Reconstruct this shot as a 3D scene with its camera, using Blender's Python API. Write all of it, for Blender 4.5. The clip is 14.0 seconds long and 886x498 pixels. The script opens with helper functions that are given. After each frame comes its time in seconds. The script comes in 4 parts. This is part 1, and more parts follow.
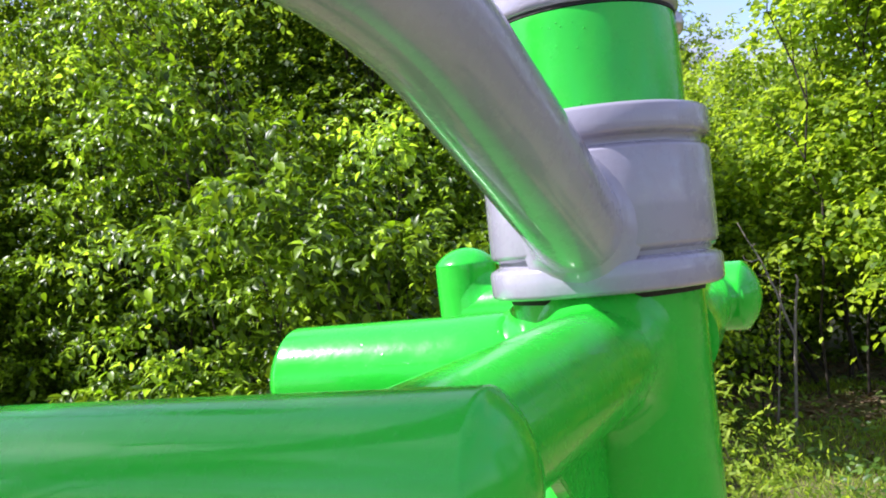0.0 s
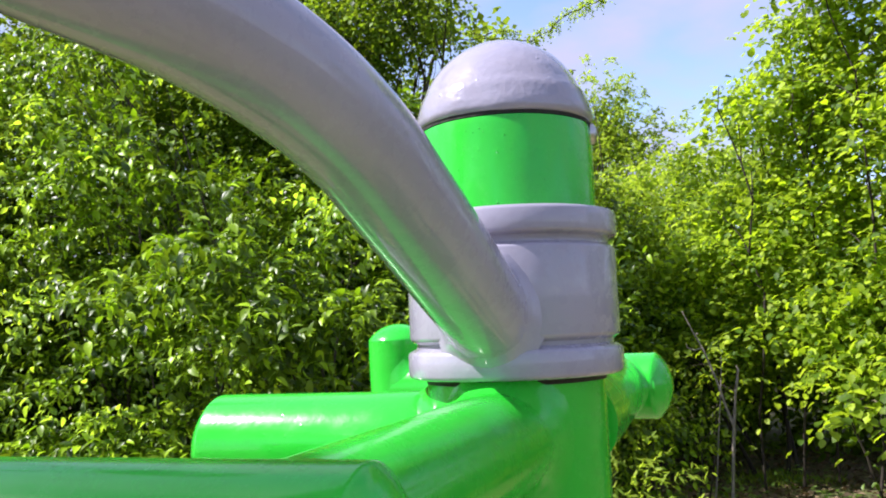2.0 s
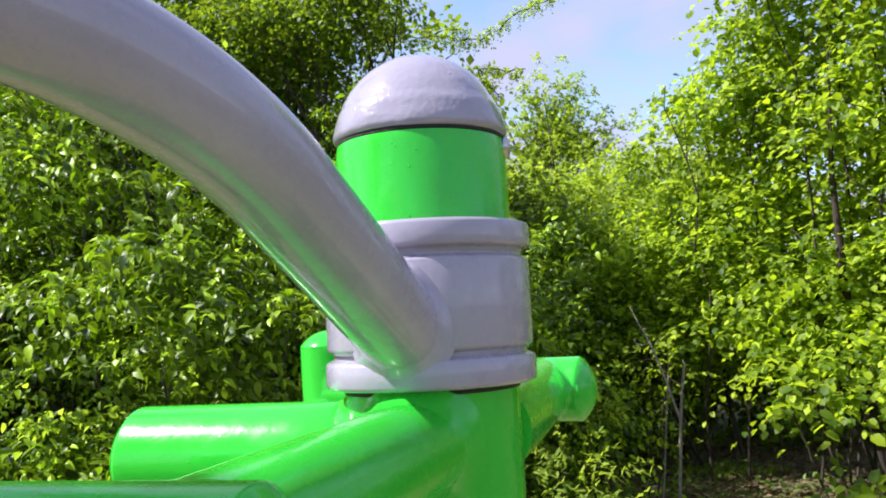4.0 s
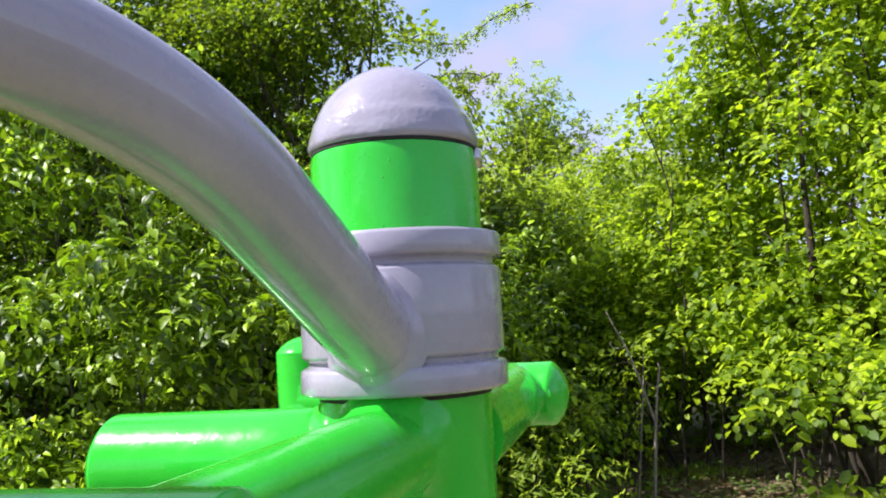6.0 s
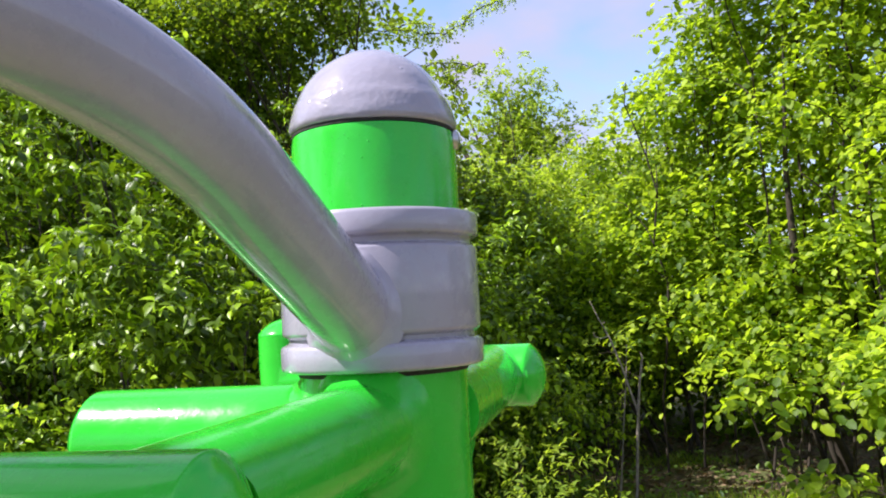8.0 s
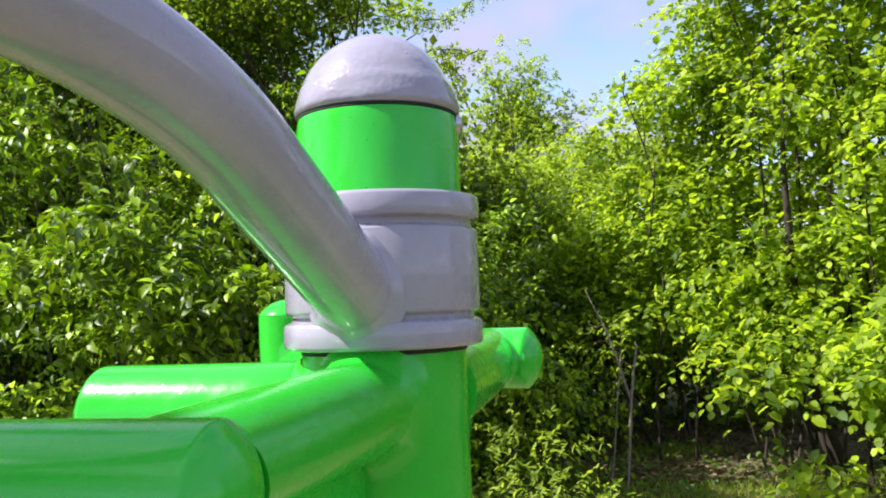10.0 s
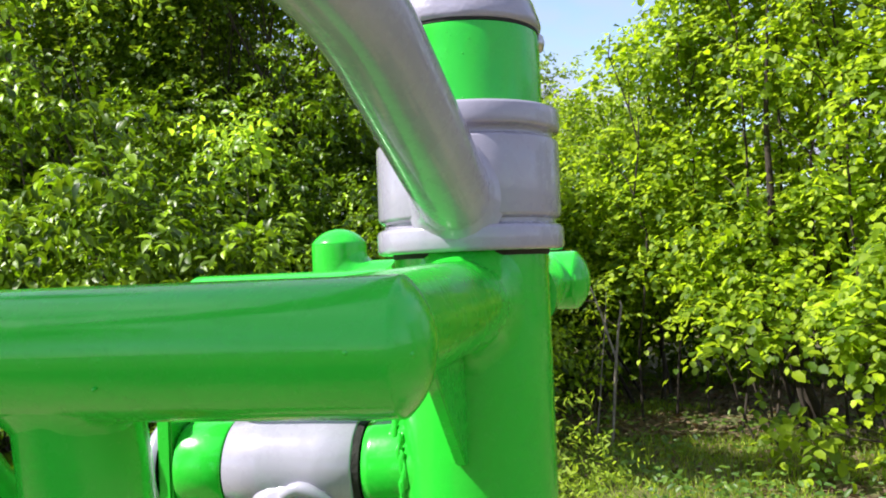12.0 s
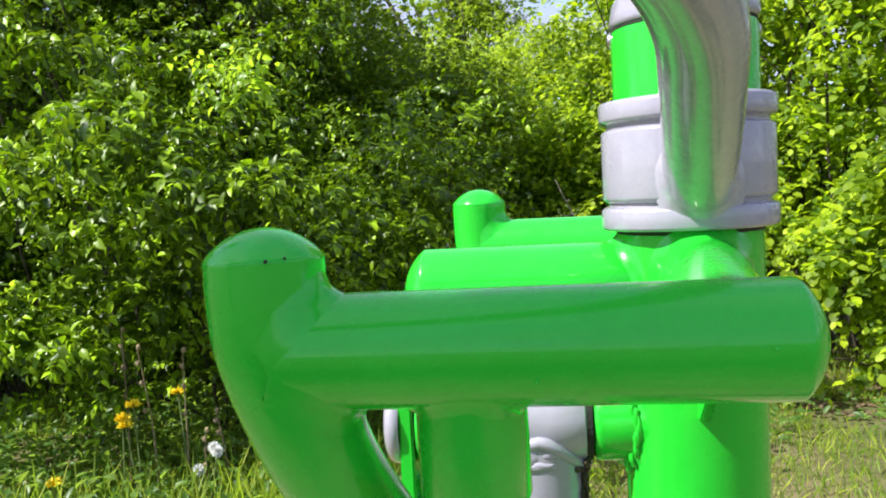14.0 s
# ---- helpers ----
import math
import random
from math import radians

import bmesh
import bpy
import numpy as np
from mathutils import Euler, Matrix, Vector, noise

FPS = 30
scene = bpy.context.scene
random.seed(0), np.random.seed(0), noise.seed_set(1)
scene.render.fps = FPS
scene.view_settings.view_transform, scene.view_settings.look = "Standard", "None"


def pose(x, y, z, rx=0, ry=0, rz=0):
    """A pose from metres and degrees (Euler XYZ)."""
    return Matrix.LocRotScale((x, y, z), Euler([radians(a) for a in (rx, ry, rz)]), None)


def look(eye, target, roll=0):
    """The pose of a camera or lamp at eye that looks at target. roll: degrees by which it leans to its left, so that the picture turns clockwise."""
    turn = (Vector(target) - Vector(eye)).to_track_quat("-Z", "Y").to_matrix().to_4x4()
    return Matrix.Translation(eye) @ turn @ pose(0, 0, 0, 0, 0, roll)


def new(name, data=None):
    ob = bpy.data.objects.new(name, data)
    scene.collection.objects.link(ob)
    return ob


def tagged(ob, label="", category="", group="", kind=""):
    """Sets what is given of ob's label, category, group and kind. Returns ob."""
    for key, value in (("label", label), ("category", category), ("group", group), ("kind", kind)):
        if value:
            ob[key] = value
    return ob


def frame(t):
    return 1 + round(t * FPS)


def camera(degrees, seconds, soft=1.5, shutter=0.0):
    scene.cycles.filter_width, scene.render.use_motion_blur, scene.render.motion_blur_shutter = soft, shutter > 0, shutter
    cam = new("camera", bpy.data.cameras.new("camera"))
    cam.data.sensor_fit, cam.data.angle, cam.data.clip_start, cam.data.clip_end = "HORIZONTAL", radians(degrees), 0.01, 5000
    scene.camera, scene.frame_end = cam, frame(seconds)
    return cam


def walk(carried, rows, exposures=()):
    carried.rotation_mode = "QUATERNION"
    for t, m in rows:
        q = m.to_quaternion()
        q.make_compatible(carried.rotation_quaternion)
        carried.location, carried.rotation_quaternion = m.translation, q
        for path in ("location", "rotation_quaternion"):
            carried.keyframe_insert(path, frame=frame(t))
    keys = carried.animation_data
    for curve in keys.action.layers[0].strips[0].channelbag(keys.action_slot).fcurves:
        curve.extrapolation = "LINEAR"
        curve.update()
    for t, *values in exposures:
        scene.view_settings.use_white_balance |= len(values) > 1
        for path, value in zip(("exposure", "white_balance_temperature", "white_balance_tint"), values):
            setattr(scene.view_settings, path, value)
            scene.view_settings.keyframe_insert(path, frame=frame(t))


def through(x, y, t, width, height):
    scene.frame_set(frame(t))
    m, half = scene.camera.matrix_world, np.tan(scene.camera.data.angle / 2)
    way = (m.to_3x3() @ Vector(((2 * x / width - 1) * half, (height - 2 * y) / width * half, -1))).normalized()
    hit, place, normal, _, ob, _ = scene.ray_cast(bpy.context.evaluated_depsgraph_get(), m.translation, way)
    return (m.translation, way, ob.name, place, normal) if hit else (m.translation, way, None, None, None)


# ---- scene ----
# ---------------------------------------------------------------- camera
cam = camera(55.7, 14.0, soft=1.9)
# seconds, x, y, z, yaw to the left, pitch up, roll
PATH = [
    (0, 0.0948, -0.5094, 1.3073, 21.247, 0.804, -5.825),
    (0.5, 0.1048, -0.5216, 1.3204, 19.872, 2.967, -4.211),
    (1, 0.1142, -0.5284, 1.3206, 18.835, 4.535, -3.222),
    (1.5, 0.1213, -0.5341, 1.3174, 18.297, 5.269, -2.496),
    (2, 0.1259, -0.5353, 1.3117, 17.812, 5.407, -2.426),
    (2.5, 0.1333, -0.5335, 1.3131, 17.054, 5.167, -2.578),
    (3, 0.1416, -0.5346, 1.3161, 16.304, 5.034, -2.765),
    (3.5, 0.1484, -0.5355, 1.3180, 15.456, 4.998, -2.947),
    (6, 0.1587, -0.5467, 1.3213, 13.148, 5.215, -3.286),
    (6.5, 0.1600, -0.5500, 1.3210, 12.987, 5.287, -3.344),
    (7, 0.1620, -0.5526, 1.3168, 12.759, 5.199, -3.344),
    (7.5, 0.1643, -0.5537, 1.3143, 12.424, 4.860, -3.090),
    (8, 0.1661, -0.5565, 1.3130, 12.220, 4.515, -3.018),
    (10.5, 0.1634, -0.5742, 1.3058, 11.944, 3.293, -2.030),
    (11, 0.1560, -0.5870, 1.2861, 11.751, 2.848, -2.170),
    (11.5, 0.1387, -0.6087, 1.2739, 11.385, 2.321, -2.385),
    (12, 0.0929, -0.6182, 1.2694, 10.461, 1.299, -2.360),
    (12.5, 0.0459, -0.6290, 1.2717, 8.309, -1.330, -2.537),
    (13, -0.0055, -0.6488, 1.2848, 6.720, -3.245, -2.387),
    (13.2, -0.0269, -0.6519, 1.2915, 6.402, -3.520, -2.484),
    (13.5, -0.0564, -0.6690, 1.3037, 6.458, -3.534, -2.424),
    (14, -0.1082, -0.6984, 1.3190, 7.649, -3.946, -3.034),
]
walk(cam, [(t, pose(x, y, z, 90 + p, 0, w) @ pose(0, 0, 0, 0, 0, r)) for t, x, y, z, w, p, r in PATH],
     exposures=[(0.0, 1.38, 6150, 19.0), (1.0, 1.30, 6220, 19.0), (3.5, 1.28, 6340, 18.0), (7.5, 1.23, 6440, 17.0), (11.0, 1.31, 6500, 14.0), (12.4, 1.35, 6500, 12.5), (14.0, 1.28, 6500, 10.5)])

# ---------------------------------------------------------------- world and sun
SUN = Vector((-0.605, -0.265, 0.75)).normalized()
SUN_EL = math.asin(SUN.z)
SUN_AZ = math.atan2(SUN.x, SUN.y)          # from +y towards +x
world = bpy.data.worlds.new("sky")
scene.world = world
world.use_nodes = True
wn, wl = world.node_tree.nodes, world.node_tree.links
wn.clear()
sky = wn.new("ShaderNodeTexSky")
sky.sky_type, sky.sun_disc = "NISHITA", False
sky.sun_elevation, sky.sun_rotation = SUN_EL, SUN_AZ
sky.air_density, sky.dust_density, sky.ozone_density = 1.0, 1.0, 1.5
tc = wn.new("ShaderNodeTexCoord")
sep = wn.new("ShaderNodeSeparateXYZ")
wl.new(tc.outputs["Generated"], sep.inputs[0])
up = wn.new("ShaderNodeMath"); up.operation = "MAXIMUM"; up.inputs[1].default_value = 0.0
wl.new(sep.outputs["Z"], up.inputs[0])
lift = wn.new("ShaderNodeMath"); lift.operation = "ADD"; lift.inputs[1].default_value = 0.35
wl.new(up.outputs[0], lift.inputs[0])
flat = wn.new("ShaderNodeVectorMath"); flat.operation = "DIVIDE"
comb = wn.new("ShaderNodeCombineXYZ")
for k in range(3):
    wl.new(lift.outputs[0], comb.inputs[k])
wl.new(tc.outputs["Generated"], flat.inputs[0])
wl.new(comb.outputs[0], flat.inputs[1])
cn = wn.new("ShaderNodeTexNoise")
cn.inputs["Scale"].default_value, cn.inputs["Detail"].default_value, cn.inputs["Roughness"].default_value = 3.4, 5.0, 0.5
wl.new(flat.outputs[0], cn.inputs["Vector"])
cr = wn.new("ShaderNodeMapRange")
cr.inputs["From Min"].default_value, cr.inputs["From Max"].default_value = 0.36, 0.60
wl.new(cn.outputs["Fac"], cr.inputs["Value"])
cm = wn.new("ShaderNodeMix"); cm.data_type = "RGBA"
cm.inputs["B"].default_value = (2.4, 2.5, 3.4, 1)
wl.new(cr.outputs[0], cm.inputs["Factor"])
wl.new(sky.outputs[0], cm.inputs["A"])
bg = wn.new("ShaderNodeBackground"); bg.inputs["Strength"].default_value = 0.117
wl.new(cm.outputs["Result"], bg.inputs["Color"])
wo = wn.new("ShaderNodeOutputWorld"); wl.new(bg.outputs[0], wo.inputs["Surface"])

sun_data = bpy.data.lights.new("sun", "SUN")
sun_data.energy, sun_data.angle, sun_data.color = 4.35, radians(0.53), (1.0, 0.965, 0.90)
sun = new("sun", sun_data)
sun.matrix_world = look(SUN * 30, (0, 0, 0))


# ---------------------------------------------------------------- materials
def material(name):
    m = bpy.data.materials.new(name)
    m.use_nodes = True
    n, l = m.node_tree.nodes, m.node_tree.links
    return m, n, l, n["Principled BSDF"]


def noise_node(n, l, scale, detail=3.0, rough=0.5, coord="Object"):
    t = n.new("ShaderNodeTexCoord")
    x = n.new("ShaderNodeTexNoise")
    x.inputs["Scale"].default_value, x.inputs["Detail"].default_value, x.inputs["Roughness"].default_value = scale, detail, rough
    l.new(t.outputs[coord], x.inputs["Vector"])
    return x


def ramp(n, l, source, stops):
    r = n.new("ShaderNodeValToRGB")
    e = r.color_ramp.elements
    while len(e) < len(stops):
        e.new(0.5)
    for k, (p, c) in zip(e, stops):
        k.position, k.color = p, (*c, 1)
    l.new(source, r.inputs["Fac"])
    return r


def bump(n, l, b, sources, dist=0.001):
    """Chain of bumps: (socket, strength)."""
    last = None
    for s, k in sources:
        x = n.new("ShaderNodeBump")
        x.inputs["Strength"].default_value, x.inputs["Distance"].default_value = k, dist
        l.new(s, x.inputs["Height"])
        if last:
            l.new(last.outputs[0], x.inputs["Normal"])
        last = x
    l.new(last.outputs[0], b.inputs["Normal"])


def paint(name, dark, light, rough, coat, peel=0.25, coat_rough=0.10, grain=0.12):
    """Thick glossy paint on steel: slight tone drift, dust, orange peel, pimples."""
    m, n, l, b = material(name)
    drift = noise_node(n, l, 9.0, 4.0, 0.6)
    r = ramp(n, l, drift.outputs["Fac"], [(0.3, dark), (0.7, light)])
    l.new(r.outputs["Color"], b.inputs["Base Color"])
    dust = noise_node(n, l, 70.0, 5.0, 0.65)
    mr = n.new("ShaderNodeMapRange")
    mr.inputs["From Min"].default_value, mr.inputs["From Max"].default_value = 0.35, 0.75
    mr.inputs["To Min"].default_value, mr.inputs["To Max"].default_value = rough * 0.8, rough * 1.5
    l.new(dust.outputs["Fac"], mr.inputs["Value"])
    l.new(mr.outputs[0], b.inputs["Roughness"])
    b.inputs["Coat Weight"].default_value, b.inputs["Coat Roughness"].default_value = coat, coat_rough
    b.inputs["IOR"].default_value = 1.5
    b.inputs["Specular IOR Level"].default_value = 0.24
    skin = noise_node(n, l, 60.0, 2.0, 0.4)
    sag = noise_node(n, l, 14.0, 2.0, 0.5)
    vt = n.new("ShaderNodeTexVoronoi"); vt.inputs["Scale"].default_value = 85.0
    t = n.new("ShaderNodeTexCoord"); l.new(t.outputs["Object"], vt.inputs["Vector"])
    pim = n.new("ShaderNodeMapRange")
    pim.inputs["From Min"].default_value, pim.inputs["From Max"].default_value = 0.0, 0.11
    pim.inputs["To Min"].default_value, pim.inputs["To Max"].default_value = 1.0, 0.0
    l.new(vt.outputs["Distance"], pim.inputs["Value"])
    fine = noise_node(n, l, 240.0, 2.0, 0.5)
    bump(n, l, b, [(sag.outputs["Fac"], peel * 0.7), (fine.outputs["Fac"], grain), (skin.outputs["Fac"], peel * 0.5), (pim.outputs[0], peel * 0.55)], 0.0015)
    return m


def leaf_material(name, dark, light, glow, gloss=0.38, through=0.45, shine=0.5):
    """Leaf: glossy cuticle over a translucent blade; every leaf has its own tone, the dark ones doubling as shade
    between leaves.
    """
    m, n, l, b = material(name)
    g = n.new("ShaderNodeNewGeometry")
    o = n.new("ShaderNodeObjectInfo")
    add = n.new("ShaderNodeMath"); add.operation = "ADD"
    l.new(g.outputs["Random Per Island"], add.inputs[0]); l.new(o.outputs["Random"], add.inputs[1])
    fr = n.new("ShaderNodeMath"); fr.operation = "FRACT"
    l.new(add.outputs[0], fr.inputs[0])
    # low middle tone: many dark leaves, which deepen the shaded gaps by colour
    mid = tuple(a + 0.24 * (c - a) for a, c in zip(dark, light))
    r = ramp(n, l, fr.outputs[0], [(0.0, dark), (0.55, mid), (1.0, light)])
    patch = noise_node(n, l, 1.1, 3.0)
    hs = n.new("ShaderNodeHueSaturation")
    pv = n.new("ShaderNodeMapRange")
    pv.inputs["To Min"].default_value, pv.inputs["To Max"].default_value = 0.7, 1.3
    l.new(patch.outputs["Fac"], pv.inputs["Value"]); l.new(pv.outputs[0], hs.inputs["Value"])
    l.new(r.outputs["Color"], hs.inputs["Color"])
    l.new(hs.outputs["Color"], b.inputs["Base Color"])
    b.inputs["Roughness"].default_value = gloss
    b.inputs["Specular IOR Level"].default_value = shine
    vein = noise_node(n, l, 130.0, 2.0)
    bump(n, l, b, [(vein.outputs["Fac"], 0.3)], 0.001)
    tr = n.new("ShaderNodeBsdfTranslucent")
    tm = n.new("ShaderNodeMix"); tm.data_type = "RGBA"; tm.blend_type = "MULTIPLY"; tm.inputs["Factor"].default_value = 0.35
    tm.inputs["A"].default_value = (*glow, 1)
    sc = n.new("ShaderNodeVectorMath"); sc.operation = "SCALE"; sc.inputs["Scale"].default_value = 6.0
    l.new(hs.outputs["Color"], sc.inputs[0]); l.new(sc.outputs[0], tm.inputs["B"])
    l.new(tm.outputs["Result"], tr.inputs["Color"])
    mx = n.new("ShaderNodeMixShader"); mx.inputs[0].default_value = through
    l.new(b.outputs[0], mx.inputs[1]); l.new(tr.outputs[0], mx.inputs[2])
    l.new(mx.outputs[0], n["Material Output"].inputs["Surface"])
    return m


def plain(name, dark, light, rough, scale, metal=0.0, relief=0.4, dist=0.003):
    m, n, l, b = material(name)
    a = noise_node(n, l, scale, 6.0, 0.6)
    r = ramp(n, l, a.outputs["Fac"], [(0.3, dark), (0.7, light)])
    l.new(r.outputs["Color"], b.inputs["Base Color"])
    b.inputs["Roughness"].default_value, b.inputs["Metallic"].default_value = rough, metal
    f = noise_node(n, l, scale * 6, 3.0)
    bump(n, l, b, [(f.outputs["Fac"], relief)], dist)
    return m


GREEN = paint("green_paint", (0.012, 0.445, 0.024), (0.019, 0.505, 0.034), 0.24, 0.58, 0.36, 0.06, 0.06)
GREY = paint("grey_paint", (0.270, 0.257, 0.325), (0.335, 0.320, 0.398), 0.26, 0.9, 0.18, 0.05, 0.06)
GREY_ROUGH = paint("pitted_grey_paint", (0.270, 0.257, 0.325), (0.335, 0.320, 0.398), 0.20, 1.0, 0.7, 0.05, 0.24)
GAP = plain("dark_gap", (0.006, 0.006, 0.005), (0.018, 0.016, 0.013), 0.8, 60.0)
DIRT = plain("greasy_dirt", (0.018, 0.013, 0.009), (0.085, 0.058, 0.034), 0.75, 220.0)
RUST = plain("rusty_bushing", (0.34, 0.085, 0.022), (0.50, 0.16, 0.045), 0.75, 40.0)
STEEL = plain("steel", (0.42, 0.42, 0.43), (0.58, 0.58, 0.58), 0.28, 50.0, 1.0, 0.1, 0.0005)
BARK = plain("bark", (0.024, 0.018, 0.012), (0.070, 0.053, 0.038), 0.9, 18.0, 0.0, 0.8, 0.006)
HAZEL_BARK = plain("hazel_bark", (0.016, 0.012, 0.008), (0.045, 0.033, 0.023), 0.9, 18.0, 0.0, 0.8, 0.006)
PALE_BARK = plain("dry_bark", (0.15, 0.125, 0.10), (0.31, 0.265, 0.215), 0.9, 25.0, 0.0, 0.6, 0.004)
# near-black low ends of DOGWOOD, HAZEL and THORN put gap shade into leaf colour
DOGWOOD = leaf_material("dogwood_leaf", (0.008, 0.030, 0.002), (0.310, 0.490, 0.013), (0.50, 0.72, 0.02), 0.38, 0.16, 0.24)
YOUNG = leaf_material("young_leaf", (0.12, 0.22, 0.02), (0.22, 0.33, 0.03), (0.60, 0.72, 0.06), 0.4, 0.5)
HAZEL = leaf_material("hazel_leaf", (0.030, 0.078, 0.003), (0.350, 0.460, 0.015), (0.62, 0.75, 0.03), 0.55, 0.38, 0.28)
THORN = leaf_material("hawthorn_leaf", (0.013, 0.040, 0.002), (0.180, 0.295, 0.013), (0.50, 0.64, 0.03), 0.5, 0.30, 0.22)
PALE = leaf_material("pale_leaf", (0.115, 0.190, 0.018), (0.285, 0.355, 0.045), (0.62, 0.72, 0.07), 0.55, 0.42, 0.25)
WEED = leaf_material("weed_leaf", (0.030, 0.085, 0.010), (0.130, 0.215, 0.032), (0.52, 0.68, 0.09), 0.45, 0.34, 0.4)
GRASS = leaf_material("grass_blade", (0.075, 0.16, 0.010), (0.37, 0.40, 0.050), (0.45, 0.58, 0.06), 0.5, 0.35, 0.3)
LITTER = leaf_material("dead_leaf", (0.075, 0.05, 0.028), (0.24, 0.17, 0.10), (0.30, 0.20, 0.08), 0.7, 0.2)
YELLOW = plain("dandelion_petal", (0.85, 0.62, 0.01), (0.92, 0.74, 0.02), 0.6, 200.0)
FLUFF = plain("seed_fluff", (0.7, 0.7, 0.67), (0.85, 0.85, 0.82), 0.9, 200.0)
STALK = plain("stalk", (0.10, 0.16, 0.04), (0.20, 0.24, 0.08), 0.6, 60.0)


def ground_material():
    m, n, l, b = material("ground")
    a = noise_node(n, l, 0.9, 8.0, 0.65)
    c = noise_node(n, l, 14.0, 6.0, 0.7)
    r1 = ramp(n, l, a.outputs["Fac"], [(0.34, (0.19, 0.15, 0.08)), (0.50, (0.15, 0.145, 0.05)), (0.66, (0.10, 0.13, 0.03))])
    r2 = ramp(n, l, c.outputs["Fac"], [(0.3, (0.45, 0.42, 0.38)), (0.7, (1.0, 1.0, 0.95))])
    mx = n.new("ShaderNodeMix"); mx.data_type = "RGBA"; mx.blend_type = "MULTIPLY"; mx.inputs["Factor"].default_value = 1.0
    l.new(r1.outputs["Color"], mx.inputs["A"]); l.new(r2.outputs["Color"], mx.inputs["B"])
    tcg = n.new("ShaderNodeTexCoord")
    far = n.new("ShaderNodeVectorMath"); far.operation = "LENGTH"
    l.new(tcg.outputs["Object"], far.inputs[0])
    wob = n.new("ShaderNodeMath"); wob.operation = "MULTIPLY_ADD"; wob.inputs[1].default_value = 1.6
    l.new(a.outputs["Fac"], wob.inputs[0]); l.new(far.outputs["Value"], wob.inputs[2])
    worn = n.new("ShaderNodeMapRange")
    worn.inputs["From Min"].default_value, worn.inputs["From Max"].default_value = 4.1, 2.3
    l.new(wob.outputs[0], worn.inputs["Value"])
    soil = ramp(n, l, c.outputs["Fac"], [(0.3, (0.20, 0.155, 0.08)), (0.7, (0.33, 0.265, 0.15))])
    bare = n.new("ShaderNodeMix"); bare.data_type = "RGBA"
    l.new(worn.outputs[0], bare.inputs["Factor"])
    l.new(mx.outputs["Result"], bare.inputs["A"]); l.new(soil.outputs["Color"], bare.inputs["B"])
    l.new(bare.outputs["Result"], b.inputs["Base Color"])
    b.inputs["Roughness"].default_value = 0.95
    f = noise_node(n, l, 40.0, 5.0, 0.7)
    bump(n, l, b, [(c.outputs["Fac"], 0.8), (f.outputs["Fac"], 0.7)], 0.02)
    return m


GROUND = ground_material()


# ---------------------------------------------------------------- helpers of this scene
def part(name, bm, mat, parent=None, label="", smooth=True):
    me = bpy.data.meshes.new(name)
    bmesh.ops.recalc_face_normals(bm, faces=bm.faces)
    bm.to_mesh(me)
    bm.free()
    me.materials.append(mat)
    if smooth:
        me.polygons.foreach_set("use_smooth", [True] * len(me.polygons))
        me.set_sharp_from_angle(angle=radians(50))
    ob = new(name, me)
    if parent is not None:
        ob.parent = parent
    if label:
        tagged(ob, label)
    return ob


def frames_along(pts):
    """Tangent and two side vectors at each point of a line."""
    out, side = [], None
    for i, p in enumerate(pts):
        d = (pts[min(i + 1, len(pts) - 1)] - pts[max(i - 1, 0)]).normalized()
        if side is None:
            side = d.orthogonal().normalized()
        side = (side - d * side.dot(d)).normalized()
        out.append((d, side, d.cross(side)))
    return out


def tube(pts, radii, seg=32, bm=None, wobble=0.0, ends=True):
    """A round tube along points, one radius a point or one for all."""
    bm = bm or bmesh.new()
    pts = [Vector(p) for p in pts]
    if not hasattr(radii, "__len__"):
        radii = [radii] * len(pts)
    rings = []
    for p, r, (d, u, v) in zip(pts, radii, frames_along(pts)):
        ring = []
        for k in range(seg):
            a = 2 * math.pi * k / seg
            off = u * math.cos(a) + v * math.sin(a)
            q = r * (1 + wobble * noise.noise((p + off * r) * 45))
            ring.append(bm.verts.new(p + off * q))
        rings.append(ring)
    for a, b in zip(rings, rings[1:]):
        for k in range(seg):
            bm.faces.new((a[k], a[(k + 1) % seg], b[(k + 1) % seg], b[k]))
    if ends:
        bm.faces.new(rings[0][::-1])
        bm.faces.new(rings[-1])
    return bm


def lathe(profile, seg=64, at=(0, 0, 0), axis=(0, 0, 1), bm=None, wobble=0.0, scale=30.0):
    """Turned shape: profile rows (along the axis, radius). Radius 0 closes an end."""
    bm = bm or bmesh.new()
    turn = Vector((0, 0, 1)).rotation_difference(Vector(axis)).to_matrix()
    at, rings = Vector(at), []
    for h, r in profile:
        if r <= 0:
            rings.append([bm.verts.new(at + turn @ Vector((0, 0, h)))])
            continue
        ring = []
        for k in range(seg):
            a = 2 * math.pi * k / seg
            q = Vector((r * math.cos(a), r * math.sin(a), h))
            if wobble:
                w = 1 + wobble * noise.noise(q * scale)
                q.x, q.y = q.x * w, q.y * w
            ring.append(bm.verts.new(at + turn @ q))
        rings.append(ring)
    for a, b in zip(rings, rings[1:]):
        if len(a) == 1 and len(b) == 1:
            continue
        for k in range(seg):
            k2 = (k + 1) % seg
            if len(a) == 1:
                bm.faces.new((a[0], b[k], b[k2]))
            elif len(b) == 1:
                bm.faces.new((a[k], a[k2], b[0]))
            else:
                bm.faces.new((a[k], a[k2], b[k2], b[k]))
    return bm


